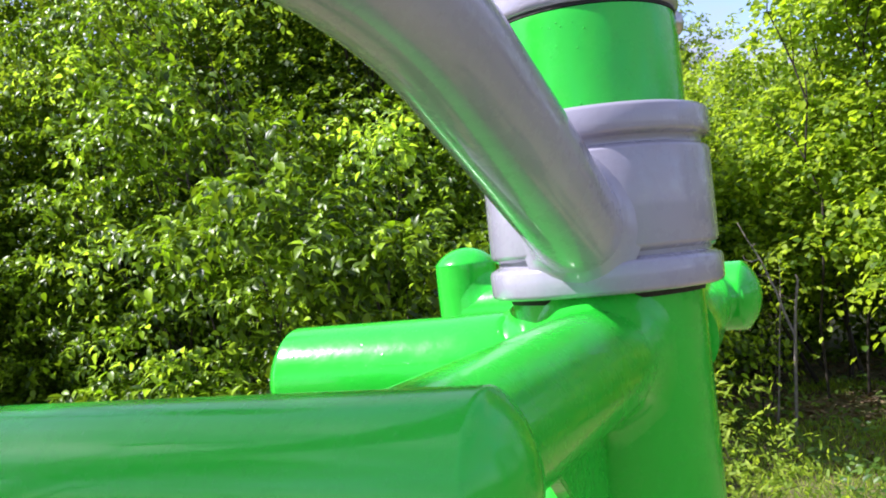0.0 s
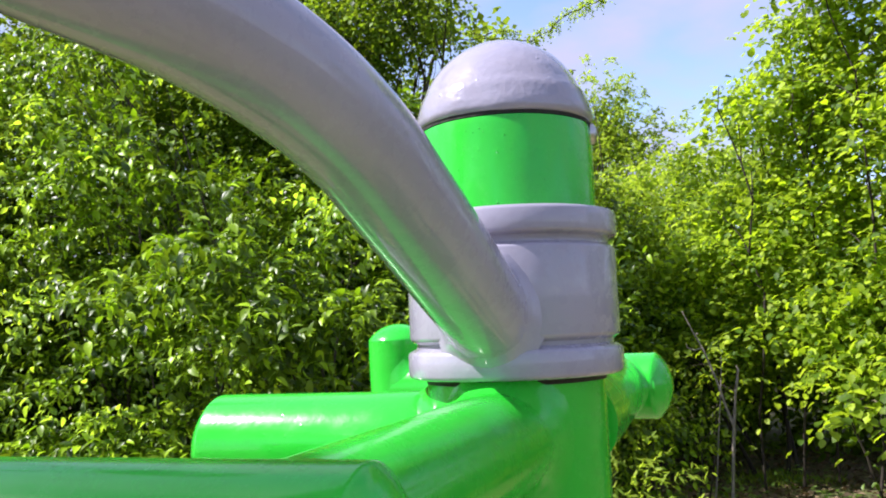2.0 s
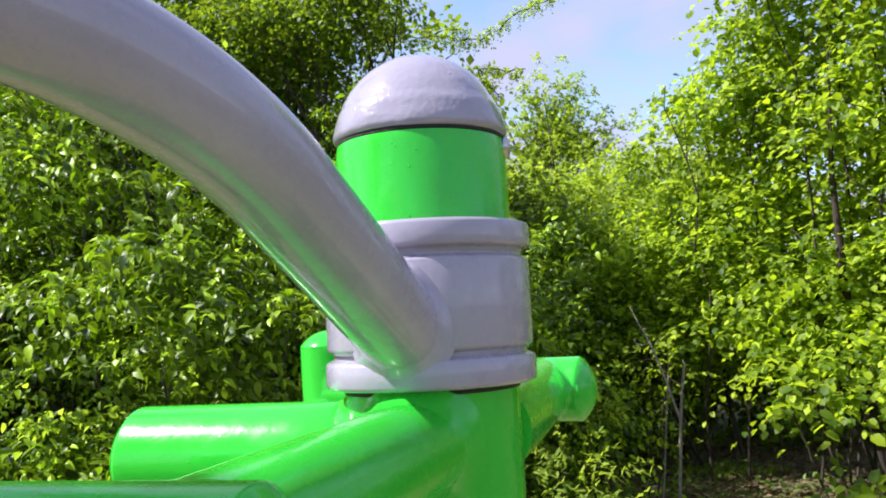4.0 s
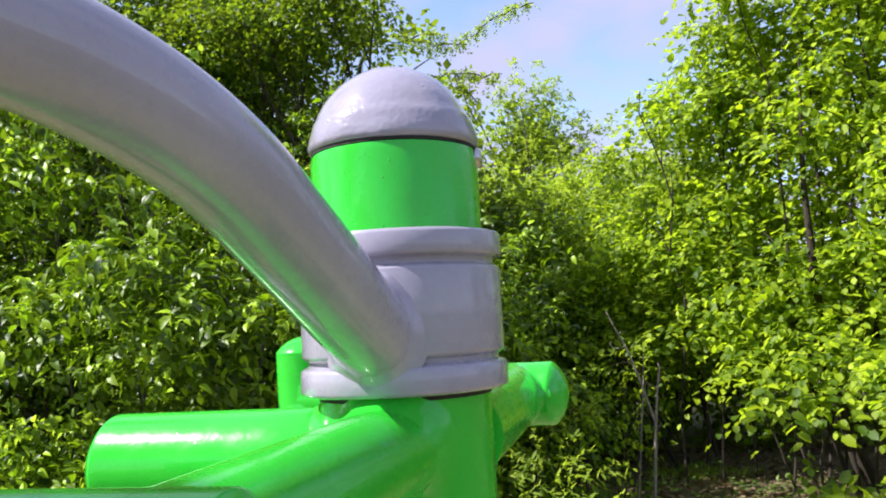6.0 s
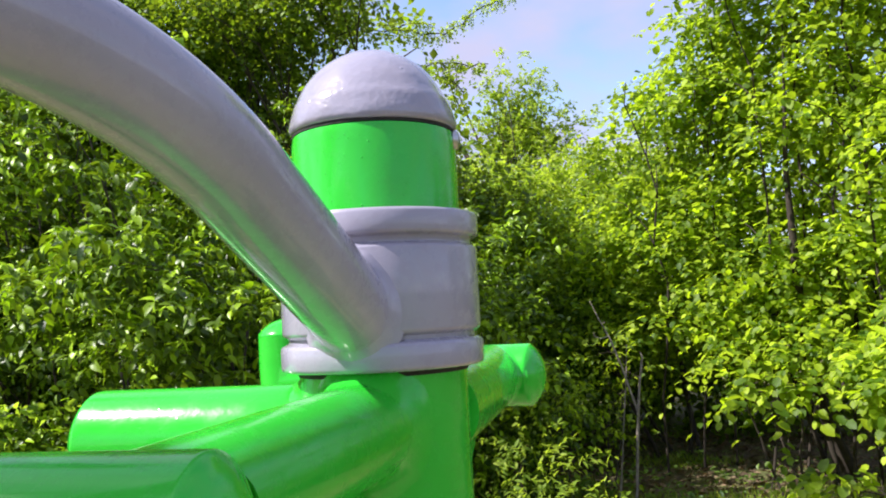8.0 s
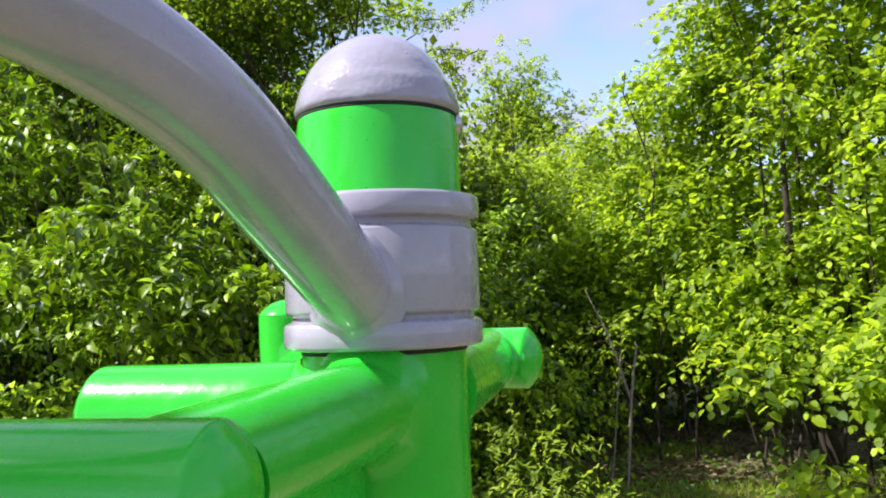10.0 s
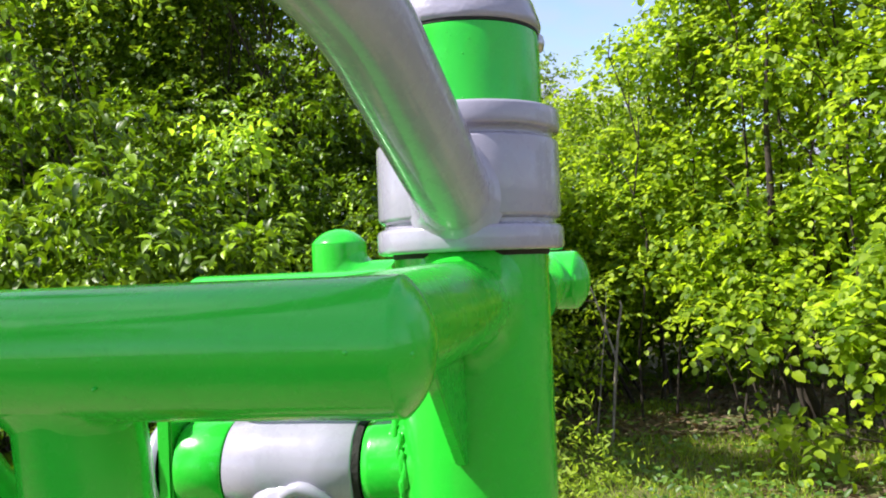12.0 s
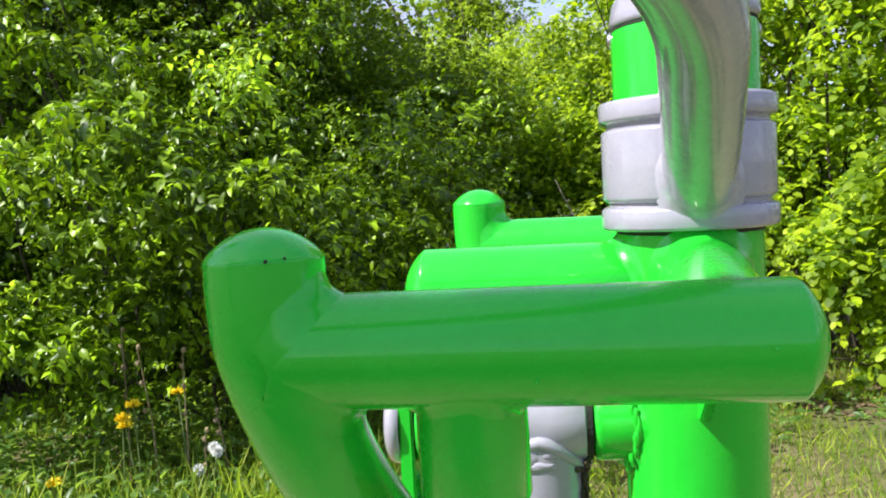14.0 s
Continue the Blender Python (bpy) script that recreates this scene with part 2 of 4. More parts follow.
def dome(h0, r, depth, soft=0.006, n=9):
    """Profile rows of a dished end from the rim at h0, with a soft crease."""
    rows = [(h0, r), (h0 + soft * 0.25, r * 0.992)]
    for i in range(1, n + 1):
        a = i / n
        rr = r * 0.955 * math.cos(a * math.pi / 2) if i < n else 0.0
        rows.append((h0 + soft + (depth - soft) * math.sin(a * math.pi / 2), rr))
    return rows


def dished(h0, r, depth, n=10):
    """Profile rows of a pressed end cap: a softened crease at the rim, then part of a sphere."""
    rows = [(h0 - 0.0012, r), (h0 - 0.0003, r * 0.996), (h0 + 0.0006, r * 0.982)]
    rim = r * 0.965
    ball = (rim ** 2 + depth ** 2) / (2 * depth)
    full = math.asin(min(rim / ball, 1.0))
    for i in range(n + 1):
        a = full * (1 - i / n)
        rows.append((h0 + 0.0014 + ball * math.cos(a) - (ball - depth), ball * math.sin(a) if i < n else 0.0))
    return rows


def nearest(line, p):
    """The point of a line of points that lies nearest to p."""
    best = None
    for a, b in zip(line, line[1:]):
        ab = b - a
        t = min(max((p - a).dot(ab) / ab.length_squared, 0.0), 1.0)
        c = a + ab * t
        if best is None or (c - p).length_squared < (best - p).length_squared:
            best = c
    return best


def weld(main_p, main_d, main_r, br_p, br_d, br_r, size=0.009, seg=56, lump=0.25, seed=0, low=-9.0, spine=None):
    """A smooth fillet of weld and paint where a branch tube leaves a main tube; br_d points away from the main tube. spine: the middle line of a bent main tube."""
    mp, md, bp, bd = Vector(main_p), Vector(main_d).normalized(), Vector(br_p), Vector(br_d).normalized()
    u = bd.orthogonal().normalized()
    v = bd.cross(u)
    bm, rings = bmesh.new(), []
    for k in range(seg):
        a = 2 * math.pi * k / seg
        rad = u * math.cos(a) + v * math.sin(a)
        o = bp + rad * br_r - mp
        op, dp = o - md * o.dot(md), bd - md * bd.dot(md)
        A, B, D = dp.dot(dp), op.dot(dp), op.dot(op) - main_r ** 2
        q = mp + o + bd * ((-B + math.sqrt(max(B * B - A * D, 0.0))) / A)
        if spine:
            for _ in range(14):
                q = q + bd * (main_r - (q - nearest(spine, q)).length)
            nm = q - nearest(spine, q)
        else:
            nm = (q - mp) - md * (q - mp).dot(md)
        nm.normalize()
        f = size * (1 + lump * noise.noise(q * 60 + Vector((seed, 0, 0))) + lump * 0.6 * noise.noise(q * 150 + Vector((0, seed, 0))))
        t = rad - nm * rad.dot(nm)
        out = q + t.normalized() * f if t.length > 0.05 else q
        rel = out - mp
        ax = md * rel.dot(md)
        e0 = mp + ax + (rel - ax).normalized() * (main_r - 0.0006)
        if spine:
            c = nearest(spine, out)
            e0 = c + (out - c).normalized() * (main_r - 0.0003)
        e1 = q + bd * f - rad * 0.0006
        mid = q + (rad + nm).normalized() * f * 0.10
        ring = []
        for j in range(8):
            w = j / 7
            p = e0 * (1 - w) ** 2 + mid * (2 * w * (1 - w)) + e1 * w ** 2
            p.z = max(p.z, low)
            ring.append(bm.verts.new(p))
        rings.append(ring)
    for k in range(seg):
        a, b = rings[k], rings[(k + 1) % seg]
        for j in range(7):
            bm.faces.new((a[j], a[j + 1], b[j + 1], b[j]))
    return bm


def empty(name, at=(0, 0, 0)):
    e = new(name)
    e.location = at
    e.empty_display_size = 0.1
    return e


# ---------------------------------------------------------------- the exercise machine
C = 1.28                    # height of the turning collar's lower rim
RP = 0.057                  # post
machine = tagged(empty("exercise_machine"), "bright green painted tubular steel outdoor exercise machine on grass", "exercise machine")

post = part("post", lathe([(0, RP), (0.3, RP), (0.9, RP), (C + 0.05, RP), (C + 0.152, RP), (C + 0.158, RP - 0.001), (C + 0.159, 0)], 72, wobble=0.0015), GREEN, machine)
cap_rows = [(0.0, 0.0), (0.0, 0.0560), (0.0012, 0.0578), (0.004, 0.0584), (0.009, 0.0574), (0.0150, 0.0556), (0.0178, 0.0550), (0.0197, 0.0535), (0.0240, 0.0515), (0.0300, 0.0478),
            (0.0365, 0.0426), (0.0425, 0.0364), (0.0475, 0.0290), (0.0517, 0.0206), (0.0543, 0.0120), (0.0555, 0.0046), (0.0558, 0.0)]
cap = part("cap", lathe([(C + 0.1605 + h * 1.07, r) for h, r in cap_rows], 96, wobble=0.020, scale=48), GREY_ROUGH, machine, "grey painted domed cap")
part("gap", lathe([(C + 0.1585, 0), (C + 0.1585, 0.0563), (C + 0.1608, 0.0563), (C + 0.1608, 0)], 64), GAP, machine, "dark gap under the cap")
for a in (5, 172):
    d = Vector((math.cos(radians(a)), math.sin(radians(a)), 0))
    part("rivet", lathe([(0, 0.0072), (0.0015, 0.0070), (0.0035, 0.0050), (0.0045, 0)], 20, at=Vector((0, 0, C + 0.1530)) + d * (RP - 0.0005), axis=d), STEEL, machine, "round steel rivet")

# small blisters in the paint
dots = random.Random(5)
bm = bmesh.new()
for k in range(30):
    az = radians(dots.gauss(252, 24))
    d = Vector((math.cos(az), math.sin(az), 0))
    r = dots.uniform(0.0003, 0.0007)
    lathe([(-0.0008, 0), (-0.0007, r * 1.3), (0.0000, r), (0.00018, r * 0.5), (0.00022, 0)], 8, at=d * RP + Vector((0, 0, C + dots.uniform(0.1035, 0.152))), axis=d, bm=bm)
tagged(part("paint_blisters", bm, GREEN, machine), kind="stuff")
bm = bmesh.new()
for k in range(34):
    a, r = dots.uniform(0.2, 1.9), dots.uniform(0.0003, 0.0007)
    d = Vector((0, -math.cos(a), math.sin(a)))
    lathe([(-0.0008, 0), (-0.0007, r * 1.3), (0.0000, r), (0.00018, r * 0.5), (0.00022, 0)], 8, at=Vector((-dots.uniform(0.07, 0.20), 0, C - 0.0466)) + d * 0.0371, axis=d, bm=bm)
tagged(part("paint_blisters", bm, GREEN, machine), kind="stuff")
# side bars: near one and far one, each with an upright tube at its end
NY, NZ, NR = -0.265, C - 0.0436, 0.0313
DROP = (0.0, 0.16, -1.0)
FY, FZ, FR = 0.259, C - 0.0285, 0.0301


def side_bar(x0, x1, y, z, r, skew=0.0, depth=0.0125):
    return part("side_bar", lathe([(0, 0), (0, r)] + [(k * (x1 - x0 - depth - 0.002) / 8, r) for k in range(1, 9)] + dished(x1 - x0 - depth, r, depth), 56, at=(x0, y, z), axis=(1, skew, 0), wobble=0.003), GREEN, machine)


side_bar(-0.255, 0.022, NY, NZ, NR)
side_bar(-0.196, 0.085, FY + 0.038, FZ, FR, -0.137)


def bent_upright(way, top, r):
    """Upright tube with a dished end; below the side bar it bends inwards to the post."""
    x, y, _ = way[0]
    line = [Vector((x, y, top - 0.0175))] + [Vector(p) for p in way[1:]]
    pts = []
    for i in range(len(line) - 1):
        p0, p1, p2, p3 = line[max(i - 1, 0)], line[i], line[i + 1], line[min(i + 2, len(line) - 1)]
        for k in range(6):
            t = k / 6
            pts.append(0.5 * (2 * p1 + (p2 - p0) * t + (2 * p0 - 5 * p1 + 4 * p2 - p3) * t * t + (3 * p1 - p0 - 3 * p2 + p3) * t ** 3))
    pts.append(line[-1])
    radii = [r * (1 - 0.09 * min(max((top - 0.07 - p.z) / 0.10, 0.0), 1.0)) for p in pts]
    bm = tube(pts, radii, 56, ends=False, wobble=0.004)
    lathe(dished(0.0012, r, 0.0150), 56, at=(x, y, top - 0.0175), bm=bm)
    bmesh.ops.remove_doubles(bm, verts=bm.verts, dist=0.0002)
    part("upright", bm, GREEN, machine)
    return [pts[0] + Vector((0, 0, 0.02))] + pts


near_spine = bent_upright([(-0.2637, NY, 0), (-0.2632, NY, C - 0.020), (-0.2598, NY + 0.002, C - 0.045), (-0.2495, NY + 0.012, C - 0.087), (-0.2400, NY + 0.030, C - 0.123), (-0.2275, NY + 0.054, C - 0.160),
              (-0.190, NY + 0.130, C - 0.27), (-0.100, NY + 0.205, C - 0.39), (-0.02, -0.015, C - 0.47)], C + 0.0245, 0.0325)
far_spine = bent_upright([(-0.196, FY + 0.039, 0), (-0.1955, FY + 0.039, C - 0.020), (-0.193, FY + 0.036, C - 0.045), (-0.187, FY + 0.021, C - 0.087), (-0.180, FY - 0.001, C - 0.123), (-0.170, FY - 0.026, C - 0.160),
              (-0.130, FY - 0.09, C - 0.27), (-0.070, FY - 0.165, C - 0.39), (-0.01, 0.015, C - 0.47)], C + 0.0385, 0.0312)

# cross arms from the post to the side bars
AR = 0.0308
part("cross_arm", tube([(0.007, -0.02, C - 0.0345), (-0.003, -0.1, C - 0.0375), (-0.014, -0.19, C - 0.0410), (-0.023, NY + 0.005, NZ)], AR, 56, wobble=0.004), GREEN, machine)
part("cross_arm", tube([(0.03, 0.02, C - 0.034), (0.03, 0.1, C - 0.033), (0.03, 0.19, C - 0.031), (0.03, FY - 0.01, FZ)], AR, 56, wobble=0.004), GREEN, machine)


def plate(corners, axis, thick, name, mat, bevel=0.0012):
    """Flat steel plate from its corners, given thickness along an axis."""
    bm = bmesh.new()
    a = Vector(axis) * (thick / 2)
    lo = [bm.verts.new(Vector(p) - a) for p in corners]
    hi = [bm.verts.new(Vector(p) + a) for p in corners]
    bm.faces.new(lo[::-1]); bm.faces.new(hi)
    for k in range(len(lo)):
        j = (k + 1) % len(lo)
        bm.faces.new((lo[k], lo[j], hi[j], hi[k]))
    bmesh.ops.bevel(bm, geom=bm.edges[:], offset=bevel, segments=2, affect="EDGES")
    return part(name, bm, mat, machine)


plate([(-0.003, y, C - z) for y, z in ((-0.168, 0.062), (-0.05, 0.056), (-0.05, 0.145), (-0.064, 0.143))], (1, 0, 0), 0.008, "gusset_plate", GREEN)
plate([(0.03, 0.172, C - 0.052), (0.03, 0.05, C - 0.052), (0.03, 0.05, C - 0.13), (0.03, 0.060, C - 0.13)], (1, 0, 0), 0.008, "gusset_plate", GREEN)

# middle bar
MZ, MR = C - 0.0466, 0.0372
part("middle_bar", lathe([(0, 0.01), (0.05, MR), (0.1, MR), (0.17, MR), (0.210, MR)] + dished(0.218, MR, 0.0165), 60, at=(0, 0, MZ), axis=(-1, 0, 0), wobble=0.004), GREEN, machine)

for p, way, r, main_r, spine in (((-0.2600, NY, NZ), (1, 0, 0), NR, 0.0325, near_spine), ((-0.196, FY + 0.039, FZ), (1, -0.137, 0), FR * 0.99, 0.0312, far_spine)):
    part("weld_bead", weld(p, (0, 0, 1), main_r, p, way, r, 0.0140, seg=72, seed=3, spine=spine), GREEN, machine)
for args in (((0, 0, C), (0, 0, 1), RP, (0.009, 0, C - 0.0340), (-0.120, -1, -0.035), AR, 0.018),
             ((0, NY, NZ), (1, 0, 0), NR, (-0.0235, NY, NZ), (0.120, 1, 0.03), NR * 0.985, 0.005),
             ((0.03, FY + 0.008, FZ), (1, -0.137, 0), FR, (0.03, FY + 0.008, FZ), (0, -1, 0), FR * 0.98, 0.009),
             ((0, 0, C), (0, 0, 1), RP, (0, 0, MZ), (-1, 0, 0), MR, 0.011),
             ((0, NY, NZ), (1, 0, 0), NR, (-0.1575, NY + 0.010, NZ), DROP, 0.0298, 0.0105)):
    part("weld_bead", weld(*args, seed=args[6] * 1000), GREEN, machine)

for at, nrm, r, mat in (((-0.008, -0.2953, C - 0.0430), (0, -1, 0), 0.0022, GREEN), ((0.0165, -0.2865, C - 0.0450), (0.75, -0.6, 0), 0.0022, GREEN), ((-0.252, -0.2965, C + 0.0085), (0.2, -1, 0), 0.0010, GAP),
                        ((-0.243, -0.2930, C + 0.0095), (0.4, -1, 0), 0.0008, GAP), ((-0.12, -0.2945, C - 0.0560), (0, -1, -0.3), 0.0011, GREEN)):
    part("paint_chip", lathe([(-0.001, r), (0.0004, r * 0.9), (0.0011, r * 0.5), (0.0013, 0)], 14, at=at, axis=nrm, wobble=0.2, scale=300), mat, machine)

# drop tube under the near bar, with a rusty bushing
drop_at = (-0.1575, NY + 0.010, NZ)
part("drop_tube", lathe([(0.0, 0.0298), (0.02, 0.0302), (0.05, 0.0308), (0.086, 0.0310), (0.0895, 0.0295), (0.090, 0.018)], 56, at=drop_at, axis=DROP, wobble=0.006), GREEN, machine)
part("bushing", lathe([(0.086, 0.018), (0.086, 0.0272), (0.140, 0.0272), (0.140, 0)], 40, at=drop_at, axis=DROP), RUST, machine, "rusty orange bushing")
part("drop_leg", lathe([(0.135, 0.010), (0.135, 0.031), (0.6, 0.031), (0.6, 0)], 32, at=drop_at, axis=DROP), GREEN, machine)

# axle beside the post: flange, then the turning sleeve, then collar, plate and end disc
AZ = C - 0.157
part("flange", lathe([(0.04, 0.034), (0.056, 0.0352), (0.066, 0.0345), (0.076, 0.0338), (0.082, 0.0325), (0.084, 0.029), (0.084, 0.01)], 56, at=(0, 0, AZ), axis=(-1, 0, 0), wobble=0.02), GREEN, machine)
part("weld_bead", weld((0, 0, C), (0, 0, 1), RP, (0, 0, AZ), (-1, 0, 0), 0.034, 0.011, lump=0.9, seed=17), GREEN, machine)
part("axle", lathe([(0.03, 0), (0.03, 0.026), (0.255, 0.026), (0.255, 0)], 40, at=(0, 0, AZ), axis=(-1, 0, 0)), GAP, machine, "dark greasy axle")
part("axle_collar", lathe([(0.191, 0.02), (0.191, 0.0338), (0.193, 0.035), (0.224, 0.035), (0.229, 0.033)], 48, at=(0, 0, AZ), axis=(-1, 0, 0)), GREEN, machine)
part("end_disc", lathe([(0.243, 0.033), (0.246, 0.035), (0.252, 0.034), (0.256, 0.028), (0.2575, 0)], 48, at=(0, 0, AZ), axis=(-1, 0, 0)), GREY, machine, "grey end disc")
plate([(-0.237, -0.03, C - 0.11), (-0.237, 0.03, C - 0.11), (-0.237, 0.03, C - 0.24), (-0.237, -0.03, C - 0.24)], (1, 0, 0), 0.012, "end_plate", GREEN, 0.002)
bm = lathe([(-0.30, 0.024), (-0.02, 0.024)] + dome(-0.02, 0.024, 0.018)[1:], 36, at=(-0.237, -0.02, C - 0.215), wobble=0.02)
part("stub", bm, GREEN, machine)

# turning collar with the grey handle arm
handle = tagged(empty("handle", (0, 0, C)), "grey painted steel handle on a grooved turning collar", "handle")
RC = 0.0692
collar_rows = [(0.0, RP + 0.0015), (0.0, RC - 0.003), (0.0012, RC - 0.0008), (0.003, RC), (0.0150, RC), (0.0168, RC - 0.0008), (0.0180, RC - 0.0030), (0.0192, RC - 0.0056), (0.0218, RC - 0.0056), (0.0230, RC - 0.0038), (0.0242, RC - 0.0020), (0.0262, RC - 0.0014),
               (0.05, RC - 0.0014), (0.0768, RC - 0.0014), (0.0782, RC - 0.0018), (0.0792, RC - 0.0034), (0.0806, RC - 0.0056), (0.0838, RC - 0.0058), (0.0850, RC - 0.0046), (0.0856, RC - 0.0016), (0.0866, RC - 0.0004),
               (0.0880, RC), (0.0992, RC), (0.1010, RC - 0.0008), (0.1018, RC - 0.0026), (0.1018, RP + 0.0015)]
part("collar", lathe(collar_rows, 96, wobble=0.0022, scale=25), GREY, handle)
# dark ring in the gap, drawn down the post as the collar's shade
part("collar_gap_shade", lathe([(-0.0034, RP + 0.0001), (-0.0034, RP + 0.0005), (-0.0012, RP + 0.0012), (0.0015, RP + 0.0012), (0.0015, RP + 0.0004)], 64), GAP, handle, "dark greasy gap and painted shade line under the collar")
# arm: straight rise from the collar, then a wide bend to nearly level
AZIM, ALPHA, BETA, S1, BEND, HR, Z0, OFF = radians(262.72), radians(29.76), radians(20.0), 0.2117, 0.661, 0.0266, 0.0028, 0.0067
line = [(s, Z0 + s * math.tan(ALPHA)) for s in [0.050 + k * (S1 * math.cos(ALPHA) - 0.050) / 6 for k in range(7)]]
cx, cz = S1 * math.cos(ALPHA), Z0 + S1 * math.sin(ALPHA)
for k in range(1, 21):
    a = ALPHA + (BETA - ALPHA) * k / 20
    line.append((cx + BEND * (math.sin(ALPHA) - math.sin(a)), cz - BEND * (math.cos(ALPHA) - math.cos(a))))
for k in range(1, 5):
    line.append((line[26][0] + 0.07 * k * math.cos(BETA), line[26][1] + 0.07 * k * math.sin(BETA)))
arm_pts = []
for s, z in line:
    o = OFF - 0.152 * max(s - 0.10, 0) ** 2 - 2.296 * max(s - 0.186, 0) ** 2
    arm_pts.append(Vector((s * math.cos(AZIM) - o * math.sin(AZIM), s * math.sin(AZIM) + o * math.cos(AZIM), z)))
arm_d = (arm_pts[1] - arm_pts[0]).normalized()
part("weld_bead", weld((0, 0, 0), (0, 0, 1), RC - 0.0015, arm_pts[1], arm_d, HR, 0.009, seg=72, lump=0.2, low=0.001), GREY, handle)
part("arm", tube(arm_pts, HR, 56, wobble=0.003), GREY, handle)

# old grease squeezed out under the collar, on the post
for a0, a1, dz, thick in ((272, 293, -0.0022, 0.0013), (285, 290, -0.0050, 0.0010)):
    pts, rad = [], []
    for k in range(13):
        az = radians(a0 + (a1 - a0) * k / 12)
        wob = noise.noise(Vector((az * 24, dz * 900, 0)))
        pts.append(Vector((math.cos(az) * RP, math.sin(az) * RP, dz + 0.0022 * wob)))
        rad.append(thick * max(0.25, 0.75 + 1.1 * noise.noise(Vector((az * 40, dz * 700, 5)))) * (0.3 if k in (0, 12) else 1.0))
    part("grease_smear", tube(pts, rad, 10, wobble=0.3), GAP, handle, "dark dried grease")

# hanging sleeve with its leg
pendulum = tagged(empty("swing_leg", (-0.1395, 0, AZ)), "grey painted swinging leg hung on the axle by its sleeve", "swing leg")
part("sleeve", lathe([(-0.0500, 0.027), (-0.0500, 0.0338), (-0.0490, 0.0350), (-0.02, 0.0352), (0.02, 0.0352), (0.0485, 0.0350), (0.0500, 0.0335), (0.0500, 0.027)], 56, axis=(1, 0, 0), wobble=0.004), GREY, pendulum)
part("leg", lathe([(0.012, 0.02), (0.012, 0.038), (0.06, 0.0385), (0.3, 0.0385), (0.7, 0.0385), (0.7, 0)], 48, at=(0.0115, 0, 0), axis=(0, 0, -1), wobble=0.004), GREY, pendulum)


def lump(at, radii, seed=0, rough=0.35, subdiv=4, freq=1.6):
    """An uneven heap of weld metal under paint."""
    bm = bmesh.new()
    bmesh.ops.create_icosphere(bm, subdivisions=subdiv, radius=1.0)
    for v in bm.verts:
        q = v.co * freq + Vector((seed * 3.1, seed * 1.7, 0))
        k = 1 + rough * noise.noise(q) + rough * 0.5 * noise.noise(q * 2.7)
        v.co = Vector(at) + Vector((v.co.x * radii[0], v.co.y * radii[1], v.co.z * radii[2])) * k
    return bm


# thick lumpy weld round the joint of leg and sleeve
ring = []
for k in range(49):
    a = 2 * math.pi * k / 48
    x, y = 0.0385 * math.cos(a), 0.0345 * math.sin(a)
    ring.append(Vector((0.0115 + x, y * 1.04, -math.sqrt(max(0.0355 ** 2 - y * y, 0)) - 0.001)))
part("weld_bead", tube(ring, [0.0050 * (1 + 0.25 * noise.noise(p * 40)) for p in ring], 16, ends=False, wobble=0.03), GREY, pendulum, "lumpy grey painted weld")
for at, rad, seed, k in (((-0.004, -0.0300, -0.0230), (0.0225, 0.0105, 0.0150), 1, 0.16), ((0.017, -0.0325, -0.0190), (0.013, 0.0060, 0.0055), 2, 0.25), ((0.010, -0.0355, -0.0285), (0.014, 0.0045, 0.0040), 5, 0.25)):
    part("weld_blob", lump(at, rad, seed, k, 4, 1.1), GREY, pendulum)
part("grease", lathe([(-0.0550, 0.02), (-0.0550, 0.0325), (-0.0503, 0.0335), (-0.0503, 0.02)], 40, axis=(-1, 0, 0), wobble=0.05, scale=120), GAP, pendulum, "dark grease in the joint")
for at, rad, seed in (((0.0500, -0.020, -0.030), (0.0034, 0.0075, 0.0050), 7), ((0.0470, -0.018, -0.040), (0.0030, 0.0060, 0.0110), 9), ((0.0480, -0.010, -0.056), (0.0026, 0.0080, 0.0150), 11), ((0.0450, -0.0215, -0.058), (0.0016, 0.0030, 0.0070), 12), ((0.0420, -0.0262, -0.0345), (0.0050, 0.0010, 0.0022), 4)):
    part("grease_clot", lump(at, rad, seed, 0.6, 3), DIRT, pendulum, "dark brown greasy dirt")

# drips of paint on the flange's weld and a lower tube behind the axle
for k in range(12):
    a = radians(-62 + 12.5 * k)
    y = -0.0352 * math.cos(a)
    p = Vector((-math.sqrt(RP ** 2 - y * y) - 0.0030 - 0.003 * abs(math.sin(k * 5.1)), y, AZ + 0.0352 * math.sin(a)))
    part("weld_drip", lump(p, (0.0026, 0.0020, 0.0065 + 0.004 * abs(math.sin(k * 2.3))), k, 0.3, 3), GREEN, machine)
part("lower_tube", tube([(-0.2285, 0.012, C - 0.236), (-0.215, 0.012, C - 0.233), (-0.195, 0.012, C - 0.233), (-0.160, 0.012, C - 0.236)], 0.029, 36, wobble=0.01), GREEN, machine)

# ---------------------------------------------------------------- plants
rng = np.random.default_rng(7)


def unit(v):
    return v / np.maximum(np.linalg.norm(v, axis=-1, keepdims=True), 1e-9)


